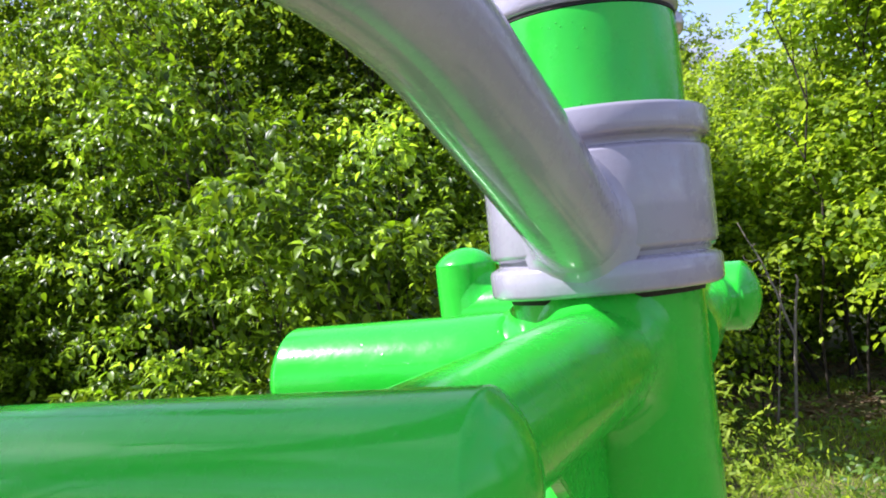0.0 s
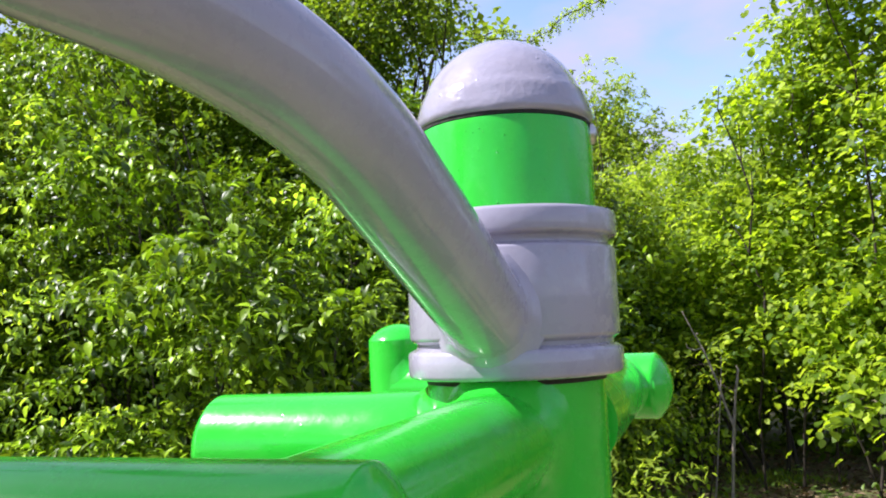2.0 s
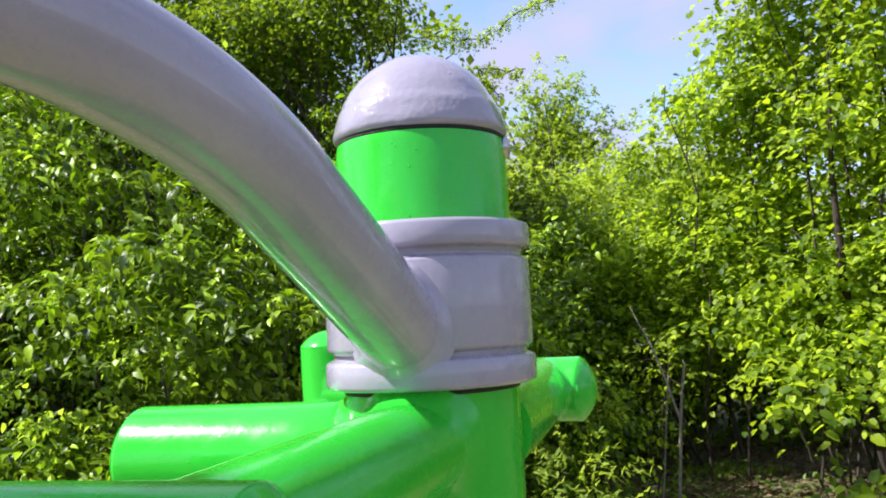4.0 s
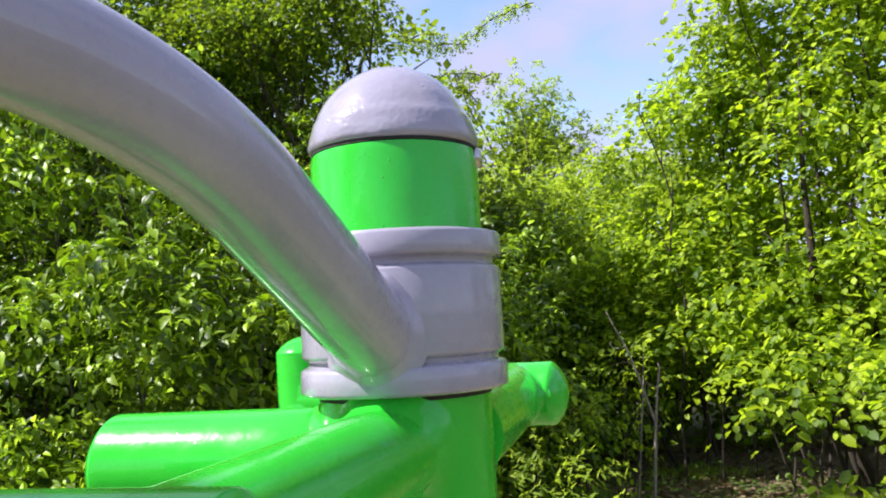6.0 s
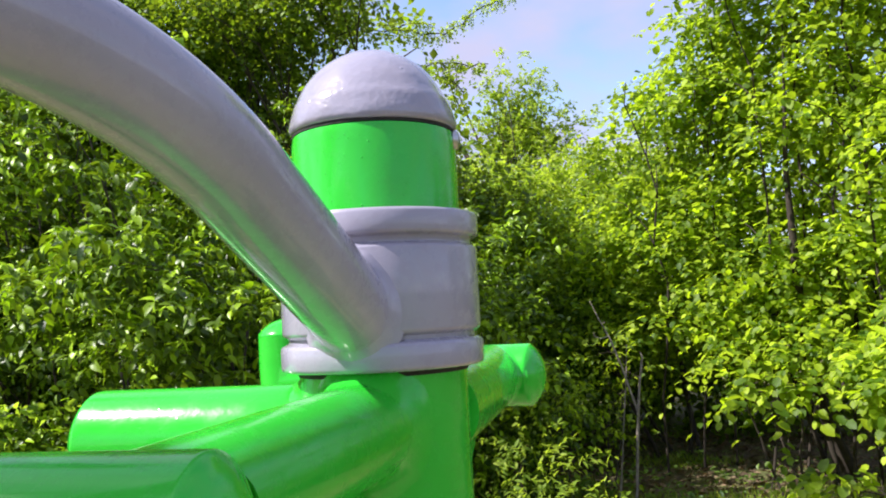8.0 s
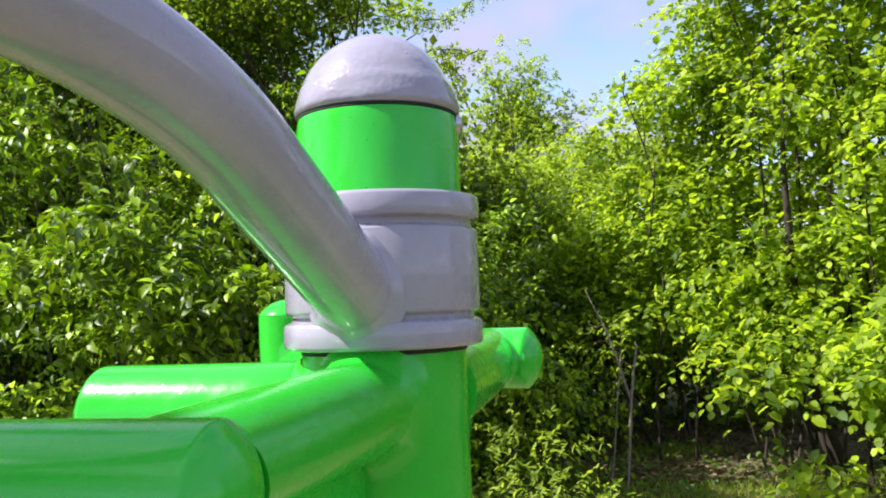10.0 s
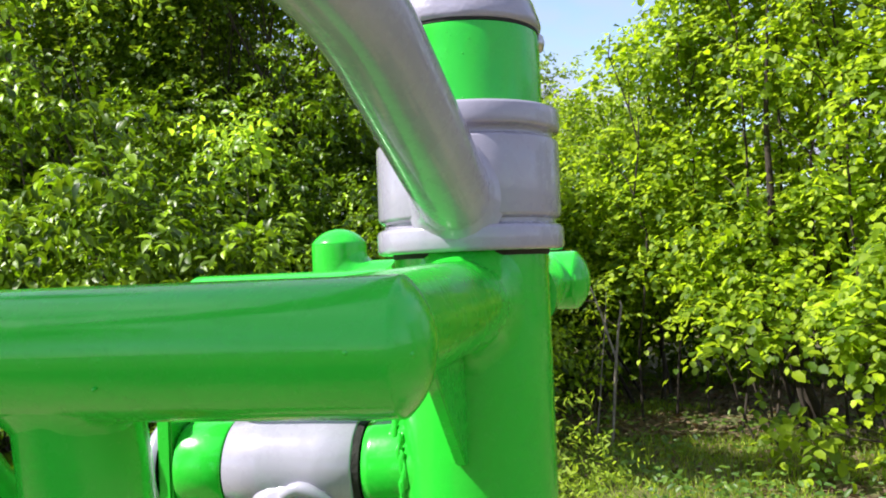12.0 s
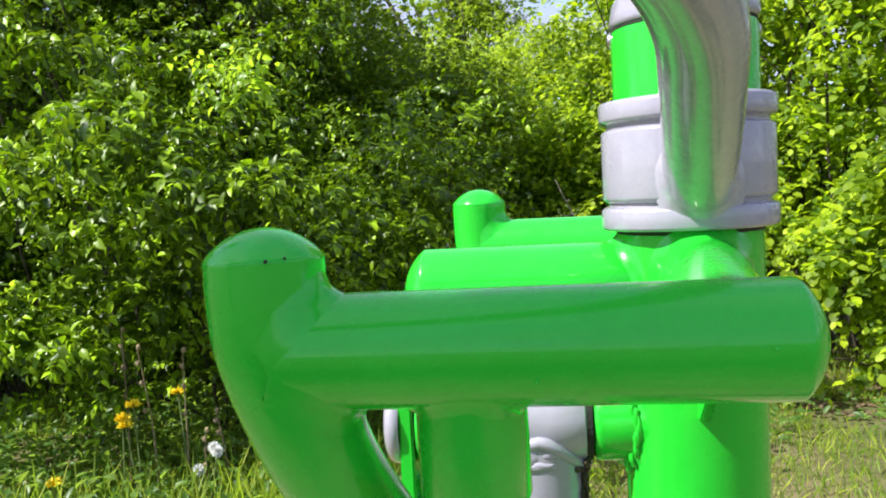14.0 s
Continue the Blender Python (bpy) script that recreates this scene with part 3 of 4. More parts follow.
def leaf_shape(width, fold, curl, kind="pointed"):
    """Corner rows (along, across, up) and triangles of one leaf of length 1."""
    if kind == "pointed":
        rows = [(0.0, 0.0), (0.30, 0.92), (0.68, 0.78), (1.0, 0.0)]
    elif kind == "round":
        rows = [(0.0, 0.0), (0.14, 0.72), (0.48, 1.0), (0.80, 0.80), (1.0, 0.0)]
    elif kind == "arched":
        rows = [(0.0, 0.0), (0.20, 0.80), (0.48, 1.0), (0.76, 0.62), (1.0, 0.0)]
    elif kind == "broad":
        rows = [(0.0, 0.0), (0.25, 0.95), (0.70, 0.90), (1.0, 0.0)]
    else:
        rows = [(0.0, 0.0), (0.5, 1.0), (1.0, 0.0)]
    v, tri = [(0, 0, 0)], []
    for u, w in rows[1:-1]:
        h = -curl * u * u
        v += [(u, -width / 2 * w, h + fold * w), (u, 0, h), (u, width / 2 * w, h + fold * w)]
    v.append((1.0, 0.0, -curl))
    n = len(rows) - 2
    tri += [(0, 2, 1), (0, 3, 2)]
    for i in range(n - 1):
        a, b = 1 + 3 * i, 4 + 3 * i
        tri += [(a, a + 1, b + 1), (a, b + 1, b), (a + 1, a + 2, b + 2), (a + 1, b + 2, b + 1)]
    a, e = 1 + 3 * (n - 1), len(v) - 1
    tri += [(a, a + 1, e), (a + 1, a + 2, e)]
    return np.array(v, float), np.array(tri, np.int64)


def many(name, pos, along, upward, size, shape, mat, parent=None):
    """One mesh of many leaves."""
    v, tri = shape
    d = unit(along)
    b = unit(np.cross(upward, d))
    n = np.cross(d, b)
    s = size[:, None, None]
    co = pos[:, None, :] + s * (v[None, :, 0:1] * d[:, None, :] + v[None, :, 1:2] * b[:, None, :] + v[None, :, 2:3] * n[:, None, :])
    co = co.reshape(-1, 3)
    faces = (tri[None] + (np.arange(len(pos)) * len(v))[:, None, None]).reshape(-1)
    me = bpy.data.meshes.new(name)
    me.vertices.add(len(co)); me.vertices.foreach_set("co", co.ravel())
    me.loops.add(len(faces)); me.loops.foreach_set("vertex_index", faces.astype(np.int32))
    k = len(faces) // 3
    me.polygons.add(k)
    me.polygons.foreach_set("loop_start", np.arange(0, 3 * k, 3, dtype=np.int32))
    me.polygons.foreach_set("use_smooth", np.ones(k, bool))
    me.update(calc_edges=True)
    me.materials.append(mat)
    ob = new(name, me)
    if parent is not None:
        ob.parent = parent
    return ob


def one_leaf(pos, along, upward, size, shape, mat, parent):
    """Single leaves, each an object on one shared mesh."""
    me = bpy.data.meshes.new("leaf")
    me.from_pydata([tuple(v) for v in shape[0]], [], [tuple(int(k) for k in f) for f in shape[1]])
    me.polygons.foreach_set("use_smooth", [True] * len(me.polygons))
    me.materials.append(mat)
    d = unit(along)
    b = unit(np.cross(upward, d))
    n = np.cross(d, b)
    for i in range(len(pos)):
        ob = new("leaf", me)
        ob.parent = parent
        m = Matrix((d[i] * size[i], b[i] * size[i], n[i] * size[i])).transposed().to_4x4()
        m.translation = Vector(pos[i])
        ob.matrix_basis = m


def in_clumps(clumps, count, hollow):
    """Points in ellipsoids (x, y, z, rx, ry, rz), thicker towards their skins, and the ways outward."""
    c = np.array(clumps, float)
    w = c[:, 3] * c[:, 4] + c[:, 3] * c[:, 5] + c[:, 4] * c[:, 5]
    k = rng.choice(len(c), count, p=w / w.sum())
    d = unit(rng.normal(size=(count, 3)))
    r = hollow + (1 - hollow) * rng.random(count) ** 0.6
    r = np.minimum(r * (1 + 0.16 * rng.normal(size=count)), 1.2)
    return c[k, :3] + d * r[:, None] * c[k, 3:], d, k


def twig_leaves(start, out, length, per, leaf, droop, spread, flat, face=(0, 0, 0), hang=0.30, rise=0.25):
    """Leaves along twigs: places, ways and upward sides."""
    n = len(start)
    way = unit(out + rng.normal(size=(n, 3)) * 0.55 + np.array([0, 0, rise]))
    t = (np.arange(per) + rng.random((n, per)) * 0.6 + 0.4) / per
    ln = length * (0.6 + 0.8 * rng.random((n, 1)))
    sag = -droop * (t * ln) ** 2 / max(length, 1e-3)
    pos = start[:, None, :] + way[:, None, :] * (t * ln)[:, :, None]
    pos[:, :, 2] += sag
    side = unit(np.cross(way, rng.normal(size=(n, 3))))
    sgn = np.where(np.arange(per) % 2 == 0, 1.0, -1.0)[None, :, None]
    along = way[:, None, :] * 0.55 + side[:, None, :] * sgn * spread + rng.normal(size=(n, per, 3)) * 0.35
    along[:, :, 2] -= hang
    up = np.array([0, 0, 1.0]) * flat + np.array(face, float) + rng.normal(size=(n, per, 3)) * 0.42
    size = leaf * (0.55 + 0.6 * rng.random((n, per)))
    return pos.reshape(-1, 3), along.reshape(-1, 3), up.reshape(-1, 3), size.ravel()


def shoot_leaves(clumps, count, length, per, leaf, lead, paired):
    """Leaves set in order along arching shoots on the open side of the clumps: in crossed pairs, or left and right in a flat spray."""
    start, out, _ = in_clumps(clumps, count, 0.6)
    way = unit(np.array(lead, float) + 0.5 * out + 0.35 * rng.normal(size=(count, 3)))
    ln = length * rng.uniform(0.6, 1.3, count)
    P, A, U, S = [], [], [], []
    up0 = np.array([-0.15, -0.25, 1.0])
    for i in range(per):
        t = (i + 1) / per
        pos = start + way * (ln * t)[:, None]
        pos[:, 2] -= 0.45 * ln * t * t
        d = way.copy(); d[:, 2] -= 0.9 * t
        d = unit(d)
        flat_side = unit(np.cross(d, np.array([0, 0, 1.0])) + 1e-6)
        high = unit(np.cross(flat_side, d))
        for sgn in ((1, -1) if paired else ((1,) if i % 2 else (-1,))):
            turn = flat_side if (i % 2 == 0 or not paired) else flat_side * 0.55 + high * 0.5
            P.append(pos)
            A.append(sgn * turn + 0.55 * d + np.array([0, 0, -0.12]) + 0.12 * rng.normal(size=(count, 3)))
            U.append(up0 + 0.22 * rng.normal(size=(count, 3)))
            S.append(leaf * (1.1 - 0.5 * t) * rng.uniform(0.8, 1.2, count))
    P.append(start + way * (ln * 1.02)[:, None] - np.array([0, 0, 0.45]) * ln[:, None]); A.append(d + 0.0); U.append(up0 + 0.2 * rng.normal(size=(count, 3))); S.append(np.full(count, leaf * 0.6))
    return np.concatenate(P), np.concatenate(A), np.concatenate(U), np.concatenate(S)


def limb(bm, a, b, r0, r1, bow=0.12, seg=7, steps=7):
    a, b = Vector(a), Vector(b)
    ln = (b - a).length
    off = Vector(rng.normal(size=3)) * bow * ln
    pts, rad = [], []
    for k in range(steps + 1):
        t = k / steps
        p = a.lerp(b, t) + off * (t * (1 - t) * 2) + Vector(rng.normal(size=3)) * 0.012 * ln * (0 < k < steps)
        p.z += 0.10 * ln * math.sin(math.pi * t)
        pts.append(p); rad.append(r0 + (r1 - r0) * t)
    tube(pts, rad, seg, bm=bm, ends=False)
    return pts


def shrub(name, label, category, feet, clumps, mat, twigs, per, leaf, shape, wood=BARK, hollow=0.35, twig=0.28, droop=0.5, spread=0.8, flat=0.9, stem=0.02, group="", young=0, young_at=(), sprig=0.35, face=(0, 0, 0), stems=1, single=0, hang=0.30, rise=0.25, shoots=0, shoot=(0.3, 6, (-0.15, -0.5, 0.5), True), poles=(), string=()):
    """A shrub or tree: stems from its feet to its clumps, side twigs, and a crown of leaves."""
    root = tagged(empty(name, (*feet[0][:2], 0)), label, category, group)
    off = np.array([*feet[0][:2], 0.0])
    bm = bmesh.new()
    for i, c in enumerate(clumps):
        if i % stems:
            continue
        f = min(feet, key=lambda q: (q[0] - c[0]) ** 2 + (q[1] - c[1]) ** 2)
        tip = Vector((c[0], c[1], c[2] + 0.3 * c[5]))
        line = limb(bm, (f[0] + rng.normal() * 0.06, f[1] + rng.normal() * 0.06, -0.03), tip, stem, stem * 0.3)
        for j in range(5):
            d = unit(rng.normal(size=3))
            s = line[min(3 + j % 5, len(line) - 1)]
            limb(bm, s, np.array(c[:3]) + d * np.array(c[3:]) * 0.9, stem * 0.35, stem * 0.08, 0.1, 5, 5)
    lead = []
    for line in string:
        for p0, p1 in zip(line, line[1:]):
            limb(bm, p0, p1, 0.007, 0.004, 0.04, 6, 4)
    for x, y, h in poles:
        line = limb(bm, (x, y, -0.03), (x + rng.normal() * 0.10, y + rng.normal() * 0.10, h), 0.011, 0.004, 0.05, 8, 9)
        for j in range(4):
            s = line[3 + j]
            side = limb(bm, s, s + Vector((rng.normal() * 0.3, rng.normal() * 0.3, 0.25 + 0.2 * rng.random())), 0.006, 0.003, 0.1, 5, 4)
            lead.append((side, 0.0, 8))
        lead.append((line, 0.25, 46))
    bmesh.ops.translate(bm, verts=bm.verts, vec=-Vector(off))
    part("branchwork", bm, wood, root)
    start, out, k = in_clumps(clumps, twigs, hollow)
    keep = start[:, 2] > 0.05
    start, out = start[keep], out[keep]
    p, a, u, s = twig_leaves(start, out, twig, per, leaf, droop, spread, flat, face, hang, rise)
    if single:
        order = np.argsort(p[:, 1])
        first, rest = order[:single], order[single:]
        one_leaf(p[first] - off, a[first], u[first], s[first], shape, mat, root)
        p, a, u, s = p[rest], a[rest], u[rest], s[rest]
    many("crown", p - off, a, u, s, shape, mat, root)
    if shoots:
        p, a, u, s = shoot_leaves(clumps, shoots, shoot[0], shoot[1], leaf * 1.05, shoot[2], shoot[3])
        tagged(many("foliage", p - off, a, u, s, shape, mat, root), kind="stuff")
    if lead:
        pp = []
        for line, t0, num in lead:
            for t in rng.uniform(t0, 1.0, num):
                i = min(int(t * (len(line) - 1)), len(line) - 2)
                pp.append(line[i].lerp(line[i + 1], t * (len(line) - 1) - i))
        pp = np.array([tuple(q) for q in pp])
        a = rng.normal(size=(len(pp), 3)) * np.array([1, 1, 0.35]) + np.array([-0.2, -0.4, -0.05])
        u = rng.normal(size=(len(pp), 3)) * 0.35 + np.array([-0.3, -0.4, 1.0])
        tagged(many("stem_leaves", pp + unit(a) * 0.02 - off, a, u, leaf * rng.uniform(0.6, 1.2, len(pp)), shape, mat, root), kind="stuff")
    if young:
        start, out, k = in_clumps(young_at or [(c[0], c[1], c[2], c[3] * 1.08, c[4] * 1.08, c[5] * 1.08) for c in clumps], young, 0.5)
        p, a, u, s = twig_leaves(start, out, sprig * 0.5, 6, leaf * 0.85, 0.2, 0.7, 0.6, face)
        tagged(many("young_growth", p - off, a, u, s, shape, YOUNG, root), "yellow-green young leaves", kind="stuff")
    return root


POINTED = leaf_shape(0.54, 0.15, 0.30)
ARCHED = leaf_shape(0.54, 0.11, 0.38, "arched")
ROUND = leaf_shape(0.72, 0.10, 0.20, "broad")
LOBED = leaf_shape(0.75, 0.08, 0.10, "simple")
SLIM = leaf_shape(0.36, 0.06, 0.15)


def polar(az, d):
    """Plan place at an angle to the left of +y and a distance from where the camera stands."""
    return 0.1 - d * math.sin(radians(az)), -0.6 + d * math.cos(radians(az))


# ground: one uneven sheet to the horizon
def ground_height(x, y):
    return 0.05 * noise.noise(Vector((x * 0.35, y * 0.35, 0))) + 0.02 * noise.noise(Vector((x * 1.3, y * 1.3, 4)))


bm = bmesh.new()
ticks = sorted(set([round(-8 + 0.2 * k, 3) for k in range(81)] + [s * v for v in (10, 13, 18, 26, 40, 70, 130, 260, 600, 1500) for s in (-1, 1)]))
grid = [[bm.verts.new((x, y + 3, ground_height(x, y + 3) * (1 if abs(x) < 30 and abs(y) < 30 else 0))) for x in ticks] for y in ticks]
for j in range(len(ticks) - 1):
    for i in range(len(ticks) - 1):
        bm.faces.new((grid[j][i], grid[j][i + 1], grid[j + 1][i + 1], grid[j + 1][i]))
tagged(part("ground", bm, GROUND), "uneven grassy ground with bare soil and leaf litter", "ground", kind="structure")

# left dogwood thicket
cl = []
for k in range(110):
    x = rng.uniform(-5.4, -1.25)
    z = rng.uniform(0.35, 1.40 + 0.95 * min(max((-1.35 - x) / 0.95, 0), 1) + 1.05 * min(max((-2.1 - x) / 1.1, 0), 1))
    front = 2.66 + 0.18 * max(z - 0.6, 0) + (1.9 * max(0.9 - z, 0) if x > -2.05 else 1.8 * max(0.72 - z, 0)) + 0.55 * max(-2.6 - x, 0) + 0.46 * math.sin(x * 3.1 + 1) * math.sin(z * 4.3 + x) + (0.35 if x > -1.6 else 0)
    q = rng.uniform(0.14, 0.27)
    cl.append((x, front + rng.uniform(-0.25, 0.45), z, q * 1.45, q * 1.45, q * 0.27))
for k in range(36):
    x, z = rng.uniform(-5.2, -1.5), rng.uniform(0.5, 2.2 if x > -2.4 else 2.7)
    cl.append((x, 4.0 + 0.32 * max(z - 0.6, 0) + 0.7 * max(-2.6 - x, 0), z, 0.45, 0.3, 0.4))
cl += [(-1.50, 2.90, 1.78, 0.14, 0.14, 0.07), (-1.66, 3.0, 1.70, 0.14, 0.14, 0.08)]
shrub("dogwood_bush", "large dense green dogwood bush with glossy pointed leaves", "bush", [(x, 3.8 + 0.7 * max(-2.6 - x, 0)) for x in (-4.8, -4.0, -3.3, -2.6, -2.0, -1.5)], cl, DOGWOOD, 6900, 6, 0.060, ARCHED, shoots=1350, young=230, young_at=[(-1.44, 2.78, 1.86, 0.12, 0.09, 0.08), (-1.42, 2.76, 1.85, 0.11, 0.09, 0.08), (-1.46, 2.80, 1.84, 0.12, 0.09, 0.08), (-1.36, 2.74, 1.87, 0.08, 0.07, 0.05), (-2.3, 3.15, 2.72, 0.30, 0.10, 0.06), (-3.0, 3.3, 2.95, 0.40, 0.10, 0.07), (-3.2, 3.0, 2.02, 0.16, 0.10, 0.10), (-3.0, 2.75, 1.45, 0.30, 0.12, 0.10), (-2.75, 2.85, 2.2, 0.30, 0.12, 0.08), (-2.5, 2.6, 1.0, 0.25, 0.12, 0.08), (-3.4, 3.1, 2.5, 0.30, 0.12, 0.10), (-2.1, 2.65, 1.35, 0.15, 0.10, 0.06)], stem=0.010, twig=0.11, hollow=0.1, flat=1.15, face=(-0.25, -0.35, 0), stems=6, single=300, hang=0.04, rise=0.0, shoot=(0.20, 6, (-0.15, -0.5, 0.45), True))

# smaller dogwood in the middle
cl = [(*polar(az, 6.0 + rng.uniform(-0.3, 0.3)), z, 0.42, 0.42, 0.42) for az, z in ((19, 0.5), (19, 1.15), (15, 0.55), (15, 1.2), (11, 0.5), (11, 1.25), (9.5, 1.6), (7, 0.6), (14, 1.55))]
cl += [(-1.0, 4.1, 1.45, 0.22, 0.22, 0.32), (-1.1, 4.2, 0.9, 0.4, 0.3, 0.4), (-0.75, 4.3, 1.2, 0.35, 0.3, 0.25), (-1.5, 4.3, 0.9, 0.4, 0.3, 0.4)]
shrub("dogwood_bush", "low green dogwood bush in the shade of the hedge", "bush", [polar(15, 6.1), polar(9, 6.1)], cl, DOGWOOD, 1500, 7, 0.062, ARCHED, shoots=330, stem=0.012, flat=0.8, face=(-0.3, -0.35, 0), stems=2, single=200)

# hawthorn hedge, tall and dark, behind
cl = []
for az in range(4, 67, 3):
    top = {4: 0.8, 7: 1.5, 10: 2.3, 13: 2.9, 16: 3.0, 19: 3.1}.get(az, 4.1 if az < 40 else 3.3)
    z = 0.45
    while z < top:
        x, y = polar(az + rng.uniform(-1.5, 1.5), 7.5 + rng.uniform(-0.55, 0.55))
        q = rng.uniform(0.45, 0.75)
        cl.append((x, y, z + rng.uniform(-0.1, 0.1), q, q, q * 0.30))
        z += 0.36
cl += [(*polar(az, 7.8), z, 0.85, 0.8, 0.5) for az, z in ((26, 4.6), (29, 5.1), (32, 4.6), (36, 5.0), (40, 4.5))]
shrub("hawthorn_tree", "tall dense hawthorn hedge tree with small dark leaves", "tree", [polar(a, 8.0) for a in (15, 24, 33, 44, 54)], cl, THORN, 24000, 8, 0.060, LOBED, stem=0.035, twig=0.28, hollow=0.1, flat=1.2, face=(-0.2, -0.3, 0), stems=9)
cl = [(*polar(az, d), z, 0.55, 0.45, 0.4) for az, d, z in ((7.5, 8.0, 0.6), (5.5, 8.3, 0.8), (3.0, 8.5, 0.6), (6.5, 8.2, 1.4), (4.0, 8.4, 1.45), (1.5, 8.6, 1.2), (0.0, 8.7, 0.7), (9.5, 7.9, 2.1), (8.0, 8.0, 2.3), (6.2, 8.2, 2.0), (4.6, 8.4, 1.9), (10.5, 7.9, 1.4))]
shrub("hawthorn_bush", "dark hawthorn bush in the shade of taller trees", "bush", [polar(6, 8.4), polar(2, 8.7)], cl, THORN, 2300, 8, 0.06, LOBED, stem=0.02, twig=0.25, hollow=0.1)
cl = [(*polar(az + rng.uniform(-2, 2), 9.3 + rng.uniform(-0.3, 0.5)), z, 1.0, 0.8, 0.75) for az in range(9, 60, 6) for z in (0.6, 1.2, 1.8, 2.4, 3.0, 3.6, 4.2, 4.8) if z < {9: 2.0, 15: 3.1, 21: 3.2}.get(az, 5)]
shrub("hawthorn_tree", "old hawthorn deep in the shade of the hedge", "tree", [polar(a, 9.6) for a in (16, 28, 40, 52)], cl, THORN, 12500, 8, 0.085, LOBED, stem=0.04, twig=0.35, hollow=0.1, stems=6)
# overhanging boughs
cl = [(*polar(az, 6.6 + rng.uniform(-0.2, 0.3)), z, q, 0.35, 0.10) for az, z, q in ((27, 3.75, 0.5), (26, 4.1, 0.5), (23.5, 3.55, 0.4), (23.5, 3.95, 0.5), (21.5, 4.15, 0.45), (21.0, 3.72, 0.30), (19.4, 3.95, 0.30), (17.8, 3.86, 0.20), (16.4, 3.78, 0.12))]
shrub("hawthorn_tree", "hawthorn tree whose thin boughs hang over the gap", "tree", [polar(22, 8.0)], cl, THORN, 1150, 8, 0.05, LOBED, stem=0.02, twig=0.16, hollow=0.0)

boughs = [[Vector((*polar(az, 7.0), z)) for az, z in line] for line in (
    ((18.5, 3.70), (14.9, 3.74), (13.5, 3.74), (12.2, 3.69), (10.7, 3.69), (9.4, 3.77), (8.4, 3.88), (7.3, 3.925), (6.25, 3.97), (5.3, 4.0)),
    ((15.3, 3.79), (13.9, 3.77), (12.6, 3.80), (11.6, 3.78)), ((14.5, 3.40), (12.1, 3.42), (10.5, 3.44), (9.1, 3.39), (7.8, 3.41)),
    ((10.9, 3.44), (10.6, 3.30), (10.3, 3.14), (9.7, 3.01)), ((10.6, 3.30), (9.6, 3.17)))]
cl = []
for line in boughs:
    for p0, p1 in zip(line, line[1:]):
        for t in (0.0, 0.33, 0.67):
            p = p0.lerp(p1, t)
            q = 0.035 + 0.030 * min(max((3.80 - p.z) / 0.1, 0), 1) * (len(line) > 9)
            cl.append((p.x, p.y, p.z, 0.05, 0.05, q))
shrub("hawthorn_tree", "slender hawthorn with thin leafy twigs against the sky", "tree", [polar(19, 7.9)], cl, PALE, 620, 6, 0.026, LOBED, stem=0.005, twig=0.05, hollow=0.0, stems=999, string=boughs)

# pale hedge and small tree in the gap
cl = []
for az in range(-6, 14, 3):
    for z in (0.7, 1.3, 1.9, 2.45):
        x, y = polar(az + rng.uniform(-1, 1), 10.2 + rng.uniform(-0.6, 0.5))
        cl.append((x, y, z + rng.uniform(-0.15, 0.2), 0.75, 0.7, 0.40))
cl += [(*polar(az, 10.1), z, 0.6, 0.6, 0.28) for az, z in ((3.4, 2.75), (1.6, 2.85), (-0.4, 2.9), (-2.5, 2.95), (9.6, 2.75), (7.8, 2.8))]
shrub("hawthorn_hedge", "sunlit hawthorn hedge with pale green leaves", "hedge", [polar(a, 10.4) for a in (10, 4, -2)], cl, PALE, 8000, 8, 0.066, LOBED, stem=0.04, twig=0.32)
cl = [(*polar(az, 11.5), z, q, q, h) for az, z, q, h in ((6.0, 3.75, 0.32, 0.22), (5.2, 3.40, 0.48, 0.28), (8.0, 3.35, 0.30, 0.24), (5.4, 2.75, 0.90, 0.45))]
for az, z in ((7.3, 4.90), (6.5, 4.55), (5.6, 4.84), (4.9, 4.56), (4.3, 4.66), (3.4, 4.38), (2.5, 4.09), (8.5, 4.72), (8.4, 4.40), (9.5, 4.05), (0.9, 3.99)):
    for t in (0.40, 0.55, 0.68, 0.80, 0.90, 0.98):
        q = 0.045 + 0.15 * (1 - t)
        cl.append((*polar(6.3 + (az - 6.3) * t ** 1.1, 11.5 + rng.normal() * 0.06), 3.05 + (z - 3.05) * t, q, q, q * 1.2))
shrub("young_tree", "young pale green tree with feathery plumes rising over the hedge", "tree", [polar(5.6, 11.6)], cl, PALE, 3600, 8, 0.044, LOBED, stem=0.014, twig=0.12, stems=6, rise=0.7)

# hazels at the edge of the wood
cl = []
for az, d, z0, z1 in ((0.6, 8.0, 0.9, 2.5), (-1.5, 7.9, 0.9, 2.95), (-4, 7.6, 1.1, 3.4), (-6, 7.3, 1.2, 3.75), (-8, 7.1, 1.15, 4.2), (-10.5, 6.9, 1.15, 4.6), (-13, 6.6, 1.2, 4.6), (-16, 6.3, 1.1, 4.8), (-19, 6.0, 1.2, 5.0), (-23, 5.8, 1.0, 5.0), (-27, 5.8, 0.8, 5.0)):
    z = z0
    while z < z1:
        x, y = polar(az + rng.uniform(-1.5, 1.5), d + rng.uniform(-0.45, 0.5))
        q = rng.uniform(0.34, 0.50)
        cl.append((x, y, z, q * 1.1, q * 1.1, q * 0.45)); z += 0.46
